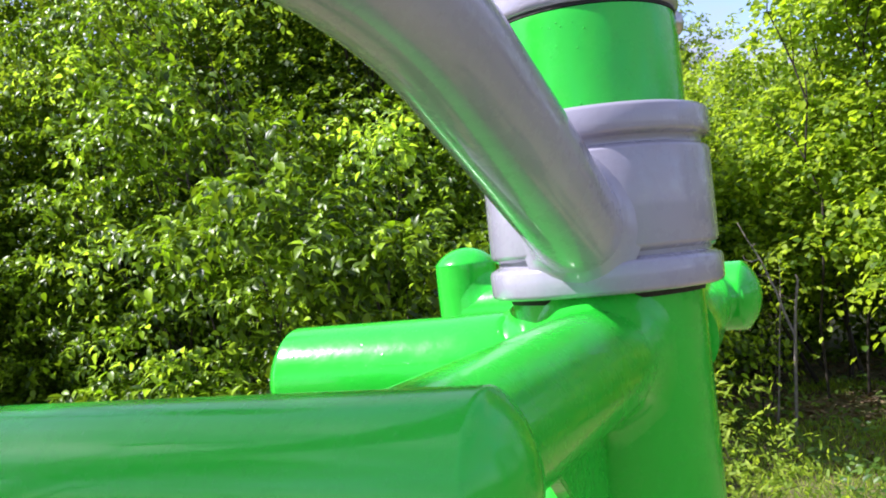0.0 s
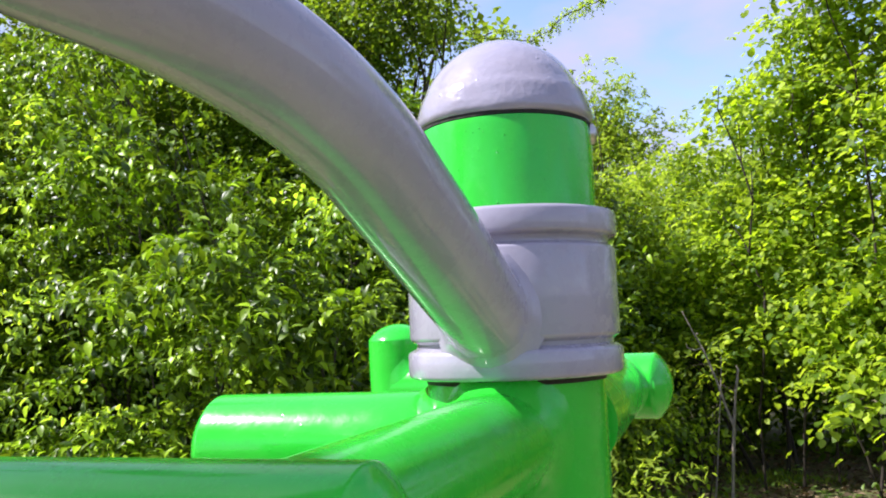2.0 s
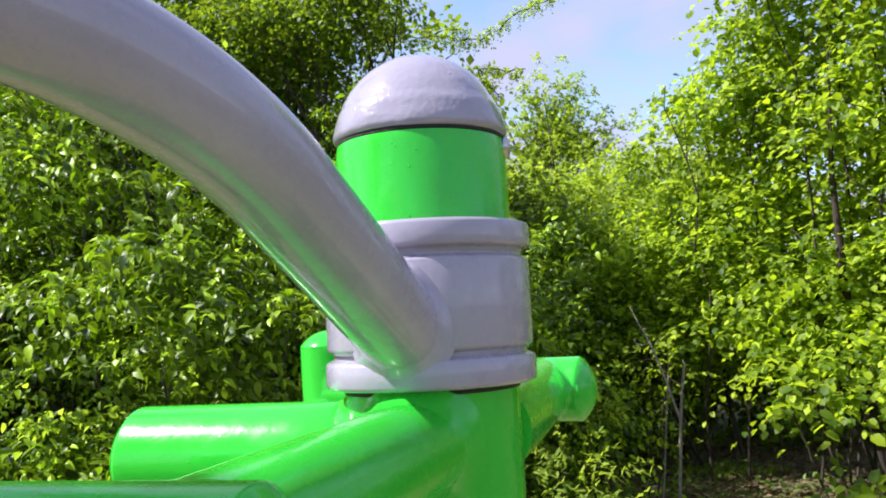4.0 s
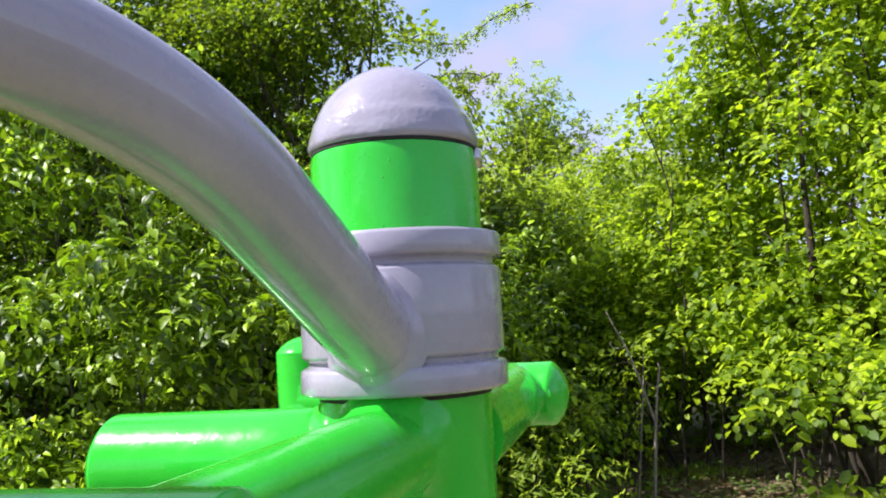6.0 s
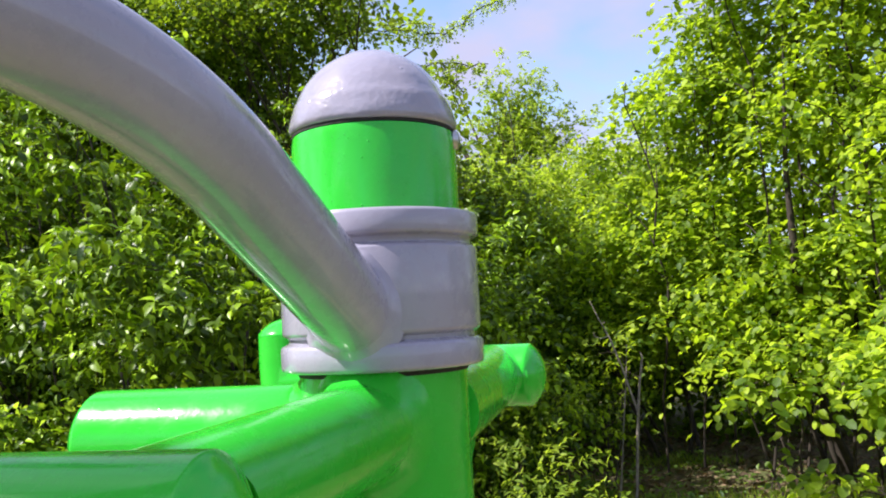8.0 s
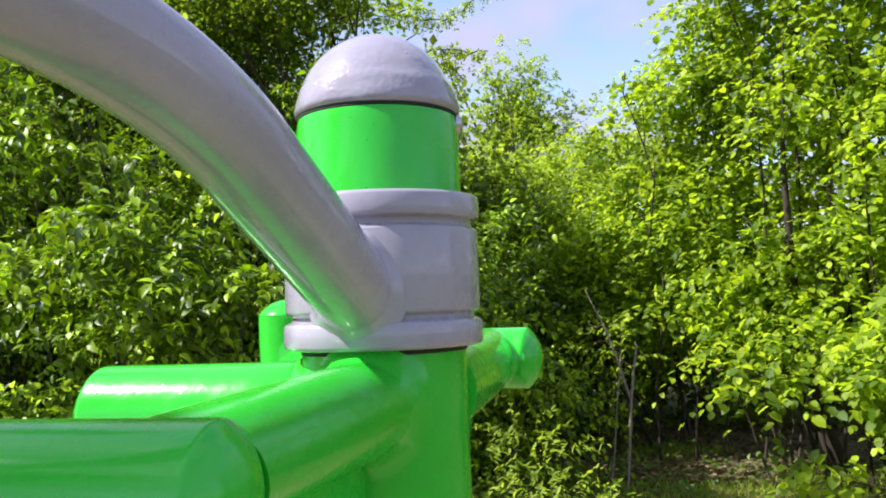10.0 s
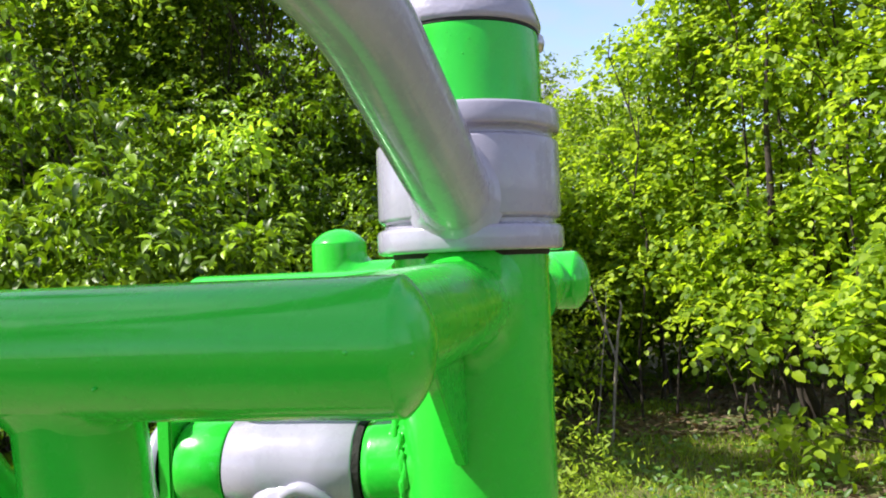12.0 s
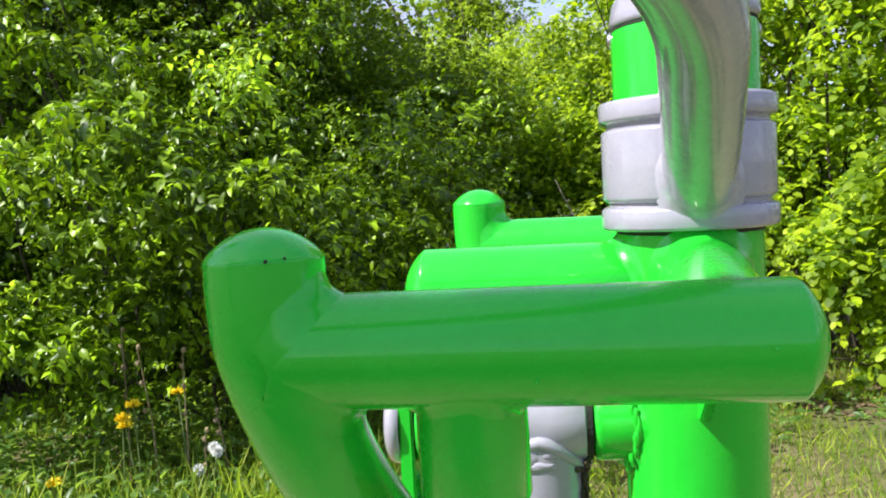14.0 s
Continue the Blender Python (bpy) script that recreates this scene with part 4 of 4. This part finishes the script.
for az, d, z in ((-8, 6.0, 0.95), (-14.5, 5.8, 0.95), (-3.5, 6.7, 1.2), (-7, 6.4, 1.3), (-10, 6.3, 1.35), (-0.5, 7.2, 1.3), (1.5, 7.6, 1.6), (2.6, 7.4, 1.2), (3.3, 7.6, 1.7), (0.5, 7.2, 1.85), (1.0, 7.0, 1.05), (3.8, 7.5, 0.8)):
    cl.append((*polar(az, d), z, 0.36, 0.3, 0.14))
shrub("hazel_bush", "tall multi-stemmed hazel bush with broad light green leaves", "bush", [polar(a, 7.6 + 0.08 * a + 0.25 * (k % 3)) for k, a in enumerate((-2, -4, -5.5, -7, -8.5, -10, -11.5, -13, -14.5, -16, -18, -20, -23, -26))], cl, HAZEL, 6500, 7, 0.068, ROUND, wood=HAZEL_BARK, shoots=1700, shoot=(0.36, 8, (-0.3, -0.5, 0.15), False), poles=[(*polar(a, 6.95 + 0.06 * a + 0.30 * (k % 3)), min(2.6 - 0.20 * a, 4.6) - 0.35 * (k % 2)) for k, a in enumerate((-2.4, -4.6, -6.6, -8.6, -10.6, -11.6, -13.2, -14.8, -16.1, -17.2, -18.6, -20.0, -21.6, -23.5))], stem=0.020, twig=0.18, hollow=0.1, flat=1.35, face=(-0.3, -0.35, 0), stems=9, single=300, hang=0.12, rise=0.1)
cl = [(*polar(az, d), z, q, q, 0.06) for az, d, z, q in ((-7.5, 5.7, 0.80, 0.20), (-9.0, 5.6, 0.72, 0.22), (-11, 5.7, 0.80, 0.18))]
shrub("hazel_bush", "low hazel shoot with broad leaves over the leaf litter", "bush", [polar(-10, 5.9)], cl, HAZEL, 10, 6, 0.090, ROUND, stem=0.010, twig=0.22, hollow=0.0, flat=1.5, face=(-0.25, -0.45, 0), hang=0.12, rise=0.05, shoots=13, shoot=(0.3, 6, (-0.4, -0.5, 0.1), False))
cl = []
for az, z0, z1 in ((-12.9, 0.33, 0.34), (-15.2, 0.84, 0.98), (-16.4, 0.62, 1.12), (-17.6, 0.50, 1.28), (-18.3, 0.16, 0.2), (-18.9, 0.42, 1.42), (-20.3, 0.36, 1.55), (-22, 0.3, 1.65), (-24, 0.3, 1.75), (-26, 0.3, 1.8)):
    z = z0
    while z <= z1:
        cl.append((*polar(az + rng.uniform(-0.5, 0.5), 5.0 + rng.uniform(-0.25, 0.3)), z, 0.18, 0.18, 0.05)); z += 0.13
shrub("hazel_bush", "low hazel bough with broad sunlit leaves over the grass", "bush", [polar(-21, 5.4)], cl, HAZEL, 820, 6, 0.074, ROUND, shoots=330, shoot=(0.20, 7, (-0.4, -0.4, 0.1), False), stem=0.010, twig=0.15, hollow=0.1, flat=1.4, face=(-0.25, -0.35, 0), single=300, hang=0.12, rise=0.05)

bm = bmesh.new()
tube([(1.61, 5.75, -0.05), (1.57, 5.74, 0.12), (1.46, 5.72, 0.42), (1.38, 5.7, 0.72), (1.33, 5.68, 1.25), (1.30, 5.62, 2.2), (1.36, 5.6, 3.3)], [0.062, 0.052, 0.046, 0.042, 0.034, 0.018, 0.003], 12, bm=bm, wobble=0.12)
tube([(1.465, 5.62, -0.05), (1.455, 5.62, 0.20), (1.42, 5.64, 0.42), (1.37, 5.68, 0.72)], [0.022, 0.020, 0.018, 0.014], 10, bm=bm, wobble=0.12)
tube([(1.46, 5.72, 0.40), (1.62, 5.68, 0.80), (1.72, 5.62, 1.4), (1.75, 5.6, 2.1), (1.70, 5.6, 2.9)], [0.026, 0.024, 0.018, 0.010, 0.002], 10, bm=bm, wobble=0.1)
tagged(part("hazel_snag", bm, HAZEL_BARK), "dark leaning forked hazel stem over the leaf litter", "stem")

# dark understorey behind the hazels
cl = [(*polar(az + rng.uniform(-1, 1), 9.0 + rng.uniform(-0.4, 0.5)), z, 0.7, 0.55, 0.42) for az in range(-32, -1, 4) for z in (0.35, 0.95, 1.55)]
shrub("hawthorn_bush", "dense dark understorey in the shade behind the hazels", "bush", [polar(a, 9.2) for a in (-28, -20, -12, -5)], cl, THORN, 2300, 8, 0.10, LOBED, stem=0.02, twig=0.3, hollow=0.1, stems=4)

# unseen tall hawthorn beyond the thicket, added to shade the soil before the hazels
cl = [(-4.15 + rng.normal() * 0.26, 2.60 + rng.normal() * 0.22, 6.0 + rng.normal() * 0.25, q, q, q * 0.5) for q in rng.uniform(0.22, 0.36, 10)]
shrub("hawthorn_tree", "unseen tall hawthorn added to shade the soil before the hazels", "tree", [(-5.9, 2.0)], cl, THORN, 800, 7, 0.07, LOBED, stem=0.05, twig=0.15, hollow=0.1, stems=3)

# woods all round, so that the place is closed
cl = []
for a in range(0, 360, 6):
    back = 75 < a < 285                 # open meadow with a low far hedge on that side
    x, y = polar(a, 34 if back else 17 + rng.uniform(-2, 3))
    for z in ((0.8,) if back else (1.2, 3.4, 5.6)):
        if -6 < (a if a < 180 else a - 360) < 12 and z > 3:
            continue
        cl.append((x, y, z, *((2.2, 2.2, 0.9) if back else (1.7, 1.7, 1.5))))
shrub("far_woods", "distant woods round the clearing", "woods", [polar(a, 34 if 75 < a < 285 else 19) for a in range(0, 360, 24)], cl, THORN, 15000, 6, 0.19, LOBED, stem=0.12, twig=0.6)["kind"] = "stuff"

# added hawthorn out of view: its crown, and one long thin bough that shades the near bar
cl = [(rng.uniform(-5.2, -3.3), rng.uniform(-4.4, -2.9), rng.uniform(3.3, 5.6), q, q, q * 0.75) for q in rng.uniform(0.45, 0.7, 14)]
shade_tree = shrub("hawthorn_tree", "unseen hawthorn tree added so that its long bough shades the near bar", "tree", [(-4.2, -3.5)], cl, THORN, 1500, 7, 0.07, LOBED, stem=0.06, twig=0.3, hollow=0.2, stems=3)
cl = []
# leaf clumps lie sunward of the near bar, shaped to its shade
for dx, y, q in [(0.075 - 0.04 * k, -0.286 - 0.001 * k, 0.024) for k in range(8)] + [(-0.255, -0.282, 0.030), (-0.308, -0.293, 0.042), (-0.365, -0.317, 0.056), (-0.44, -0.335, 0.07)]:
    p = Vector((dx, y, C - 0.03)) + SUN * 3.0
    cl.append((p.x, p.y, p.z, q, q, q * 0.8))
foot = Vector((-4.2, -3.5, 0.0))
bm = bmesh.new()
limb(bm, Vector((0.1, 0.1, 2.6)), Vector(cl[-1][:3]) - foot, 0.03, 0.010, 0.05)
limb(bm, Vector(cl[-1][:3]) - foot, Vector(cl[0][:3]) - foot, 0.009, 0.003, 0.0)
part("bough", bm, BARK, shade_tree)
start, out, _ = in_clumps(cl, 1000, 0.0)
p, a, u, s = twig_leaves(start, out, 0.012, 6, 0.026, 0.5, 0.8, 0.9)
tagged(many("foliage", p - np.array(foot), a, u, s, LOBED, THORN, shade_tree), kind="stuff")

# undergrowth by the dry stem
cl = [(*polar(az, d), z, 0.28, 0.26, 0.14) for az, d, z in ((7, 5.6, 0.4), (5, 5.4, 0.75), (3.5, 5.7, 0.5), (1, 6.1, 0.6), (0, 6.3, 0.9))]
shrub("hawthorn_bush", "thin green undergrowth round the bare stem", "bush", [polar(5, 5.9), polar(1.5, 6.2)], cl, HAZEL, 130, 7, 0.05, POINTED, stem=0.007, twig=0.25, flat=1.2, face=(-0.3, -0.3, 0))

# dry forked stem before the hazels
bm = bmesh.new()
tube([(0.125, 5.2, -0.02), (0.143, 5.21, 0.12), (0.160, 5.20, 0.36), (0.184, 5.21, 0.62), (0.205, 5.22, 0.80), (0.232, 5.2, 0.97), (0.222, 5.2, 1.0)], [0.011, 0.0105, 0.0105, 0.010, 0.0085, 0.0075, 0.004], 8, bm=bm, wobble=0.25)
tube([(0.184, 5.21, 0.60), (0.135, 5.22, 0.76), (0.095, 5.21, 0.91), (0.025, 5.23, 1.11), (-0.035, 5.22, 1.23), (-0.090, 5.24, 1.36)], [0.009, 0.0085, 0.0075, 0.006, 0.005, 0.003], 8, bm=bm, wobble=0.25)
tube([(0.022, 5.23, 1.115), (-0.03, 5.2, 1.10), (-0.07, 5.19, 1.12), (-0.075, 5.19, 1.15)], [0.004, 0.0035, 0.003, 0.002], 6, bm=bm)
tube([(0.020, 5.3, -0.02), (0.06, 5.32, 0.3), (0.085, 5.3, 0.55), (0.12, 5.31, 0.85), (0.135, 5.3, 1.05)], [0.007, 0.006, 0.005, 0.004, 0.002], 6, bm=bm, wobble=0.2)
for x, z, dx in ((0.170, 0.45, 0.02), (0.190, 0.68, 0.022), (0.210, 0.83, -0.018), (0.215, 0.90, 0.02), (0.115, 0.83, 0.018), (0.060, 1.01, -0.02), (-0.02, 1.20, 0.025)):
    tube([(x, 5.21, z), (x + dx, 5.2, z + 0.012)], [0.004, 0.002], 6, bm=bm)
tagged(part("dead_sapling", bm, PALE_BARK), "bare grey forked dead sapling standing in the undergrowth", "sapling")

# low privet by the post
cl = [(*polar(4.5, 3.6), 0.40, 0.24, 0.2, 0.26), (*polar(7, 3.8), 0.50, 0.26, 0.2, 0.28), (*polar(1.5, 3.5), 0.24, 0.22, 0.2, 0.20)]
shrub("privet_bush", "low pale-leaved bush behind the machine", "bush", [polar(5, 3.7)], cl, PALE, 230, 10, 0.042, SLIM, stem=0.006, twig=0.2, single=300)

# grass
n = 90000
az = radians(1) * rng.uniform(-26, 52, n)
d = rng.uniform(2.3 ** 2, 8.5 ** 2, n) ** 0.5
p = np.stack([0.1 - d * np.sin(az), -0.6 + d * np.cos(az), np.zeros(n)], 1)
patch = np.array([noise.noise(Vector((x * 0.9, y * 0.9, 9.0))) for x, y, _ in p])
right = az < radians(9)
keep = patch > np.where(right, np.where(d < 5.2, -0.30, 0.05), -0.32)
p, right = p[keep], right[keep]
p[:, 2] = [ground_height(x, y) for x, y, _ in p]
a = rng.normal(size=(len(p), 3)) * 0.45 + np.array([0, 0, 1.0])
u = rng.normal(size=(len(p), 3)); u[:, 2] = 0
tagged(many("grass", p, a, u, rng.uniform(0.035, 0.12, len(p)) * np.where(right, 0.85, 1.0), leaf_shape(0.07, 0.01, 0.3, "simple"), GRASS), "uneven green grass with weeds", "grass", kind="stuff")

# dead leaves on the soil under the hazels
n = 9000
az = radians(1) * rng.uniform(-24, 16, n)
d = rng.uniform(4.6 ** 2, 8.8 ** 2, n) ** 0.5
p = np.stack([0.1 - d * np.sin(az), -0.6 + d * np.cos(az), np.zeros(n)], 1)
p[:, 2] = [ground_height(x, y) + 0.008 for x, y, _ in p]
a = rng.normal(size=(n, 3)); a[:, 2] *= 0.25
u = rng.normal(size=(n, 3)) * 0.35 + np.array([0, 0, 1.0])
tagged(many("leaf_litter", p, a, u, rng.uniform(0.03, 0.09, n), leaf_shape(0.6, 0.12, 0.2, "simple"), LITTER), "brown dead leaves strewn over the soil", "leaf litter", kind="stuff")

# broad weeds under the thicket
n = 10500
az = radians(1) * rng.uniform(6, 46, n)
d = rng.uniform(2.4 ** 2, 5.2 ** 2, n) ** 0.5
p = np.stack([0.1 - d * np.sin(az), -0.6 + d * np.cos(az), np.zeros(n)], 1)
p[:, 2] = [ground_height(x, y) for x, y, _ in p]
p[:, 2] += rng.uniform(0, 1, n) ** 1.3 * np.where(az > radians(17), 0.26, 0.16) * np.clip((d - 2.4) / 0.9, 0.25, 1)
a = rng.normal(size=(n, 3)); a[:, 2] = np.abs(a[:, 2]) * 0.6 + 0.25
u = rng.normal(size=(n, 3)) * 0.3 + np.array([0, 0, 1.0])
tagged(many("weeds", p, a, u, rng.uniform(0.025, 0.07, n), POINTED, WEED), "broad-leaved weeds among the grass", "weeds", kind="stuff")

# undergrowth on the shaded soil under the hazels
n = 1700
spot = rng.integers(0, 75, n)
saz, sd = rng.uniform(-19, 8, 75), rng.uniform(3.9, 7.2, 75)
sh = rng.uniform(0.04, 0.20, 75)
az = radians(1) * (saz[spot] + rng.normal(size=n) * 0.9)
d = sd[spot] + rng.normal(size=n) * 0.10
p = np.stack([0.1 - d * np.sin(az), -0.6 + d * np.cos(az), np.zeros(n)], 1)
p[:, 2] = [ground_height(x, y) for x, y, _ in p]
p[:, 2] += rng.uniform(0, 1, n) * sh[spot]
a = rng.normal(size=(n, 3)); a[:, 2] = np.abs(a[:, 2]) * 0.4 + 0.15
u = rng.normal(size=(n, 3)) * 0.3 + np.array([-0.2, -0.3, 1.0])
tagged(many("undergrowth", p, a, u, rng.uniform(0.025, 0.06, n), POINTED, WEED), "sparse green seedlings among the dead leaves", "undergrowth", kind="stuff")


def dandelion(x, y, h, seeded):
    """A dandelion: stalk and flower head, in bloom or as a ball of seeds."""
    z = ground_height(x, y)
    root = tagged(empty("dandelion", (x, y, z)), "dandelion gone to a white ball of seeds" if seeded else "yellow dandelion in bloom", "flower", "dandelions in the grass")
    bend = Vector((rng.normal() * 0.03, rng.normal() * 0.03, h))
    part("stalk", tube([(0, 0, -0.01), bend * 0.5 + Vector((0.01, 0, 0)), bend], 0.0028, 8), STALK, root)
    n = 320 if seeded else 90
    dr = unit(rng.normal(size=(n, 3)))
    if not seeded:
        dr[:, 2] = np.abs(dr[:, 2]) * 0.45 + 0.05
    size = rng.uniform(0.9, 1.1, n) * (0.027 if seeded else 0.037)
    head = many("flower_head", np.tile(np.array(bend), (n, 1)), dr, unit(rng.normal(size=(n, 3))), size, leaf_shape(0.16 if seeded else 0.28, 0.02, 0.1, "simple"), FLUFF if seeded else YELLOW, root)
    return root


for x, y, h, seeded in ((-1.87, 2.52, 0.50, 0), (-1.86, 2.50, 0.43, 0), (-1.94, 2.49, 0.45, 0), (-1.71, 2.63, 0.53, 0), (-2.17, 2.37, 0.22, 0), (-1.59, 2.50, 0.32, 1), (-1.61, 2.48, 0.25, 1), (-1.52, 2.53, 0.33, 1), (-1.41, 2.57, 0.17, 1)):
    dandelion(x, y, h, bool(seeded))


def seed_stalk(x, y, h, lean):
    """A dead weed stalk with a few dry seed clusters near its top."""
    z = ground_height(x, y)
    root = tagged(empty("dry_weed", (x, y, z)), "dead brown weed stalk with dry seed clusters", "weed", "dry weeds at the foot of the thicket")
    way = [Vector((lean * h * t * t, 0.02 * math.sin(4 * t), h * t)) for t in (0.0, 0.25, 0.5, 0.75, 1.0)]
    part("stalk", tube(way, [0.0045, 0.004, 0.0035, 0.003, 0.0018], 8, wobble=0.2), DRY, root)
    for t in (0.62, 0.78, 0.9, 0.99):
        p = way[-1] * t
        part("seed_cluster", lump(p + Vector((0.006 * math.sin(t * 40), 0, 0)), (0.009, 0.009, 0.013), int(t * 100), 0.6, 2, 2.4), DRY, root)


DRY = plain("dry_weed", (0.16, 0.115, 0.06), (0.32, 0.25, 0.15), 0.9, 90.0)
for x, y, h, lean in ((-1.84, 2.62, 0.74, -0.05), (-1.695, 2.60, 0.73, 0.04), (-2.02, 2.72, 0.80, 0.03), (-1.53, 2.64, 0.46, -0.06), (-1.60, 2.55, 0.40, 0.08)):
    seed_stalk(x, y, h, lean)

# long grass at the foot of the thicket
n = 2600
az = radians(1) * rng.uniform(14, 44, n)
d = rng.uniform(2.5 ** 2, 3.7 ** 2, n) ** 0.5
p = np.stack([0.1 - d * np.sin(az), -0.6 + d * np.cos(az), np.zeros(n)], 1)
p[:, 2] = [ground_height(x, y) for x, y, _ in p]
a = rng.normal(size=(n, 3)) * 0.28 + np.array([0, 0, 1.0])
u = rng.normal(size=(n, 3)); u[:, 2] = 0
tagged(many("long_grass", p, a, u, rng.uniform(0.14, 0.36, n), leaf_shape(0.028, 0.004, 0.35), GRASS), "long loose grass blades among the weeds", "grass", kind="stuff")

# meadow grass on the other sides of the machine
n = 60000
az = radians(1) * rng.uniform(52, 334, n)
d = rng.uniform(2.4 ** 2, 9.5 ** 2, n) ** 0.5
p = np.stack([0.1 - d * np.sin(az), -0.6 + d * np.cos(az), np.zeros(n)], 1)
p = p[np.array([noise.noise(Vector((x * 0.9, y * 0.9, 9.0))) for x, y, _ in p]) > -0.30]
p[:, 2] = [ground_height(x, y) for x, y, _ in p]
a = rng.normal(size=(len(p), 3)) * 0.45 + np.array([0, 0, 1.0])
u = rng.normal(size=(len(p), 3)); u[:, 2] = 0
tagged(many("grass", p, a, u, rng.uniform(0.04, 0.12, len(p)), leaf_shape(0.09, 0.01, 0.3, "simple"), GRASS), "short meadow grass round the worn soil", "grass", kind="stuff")
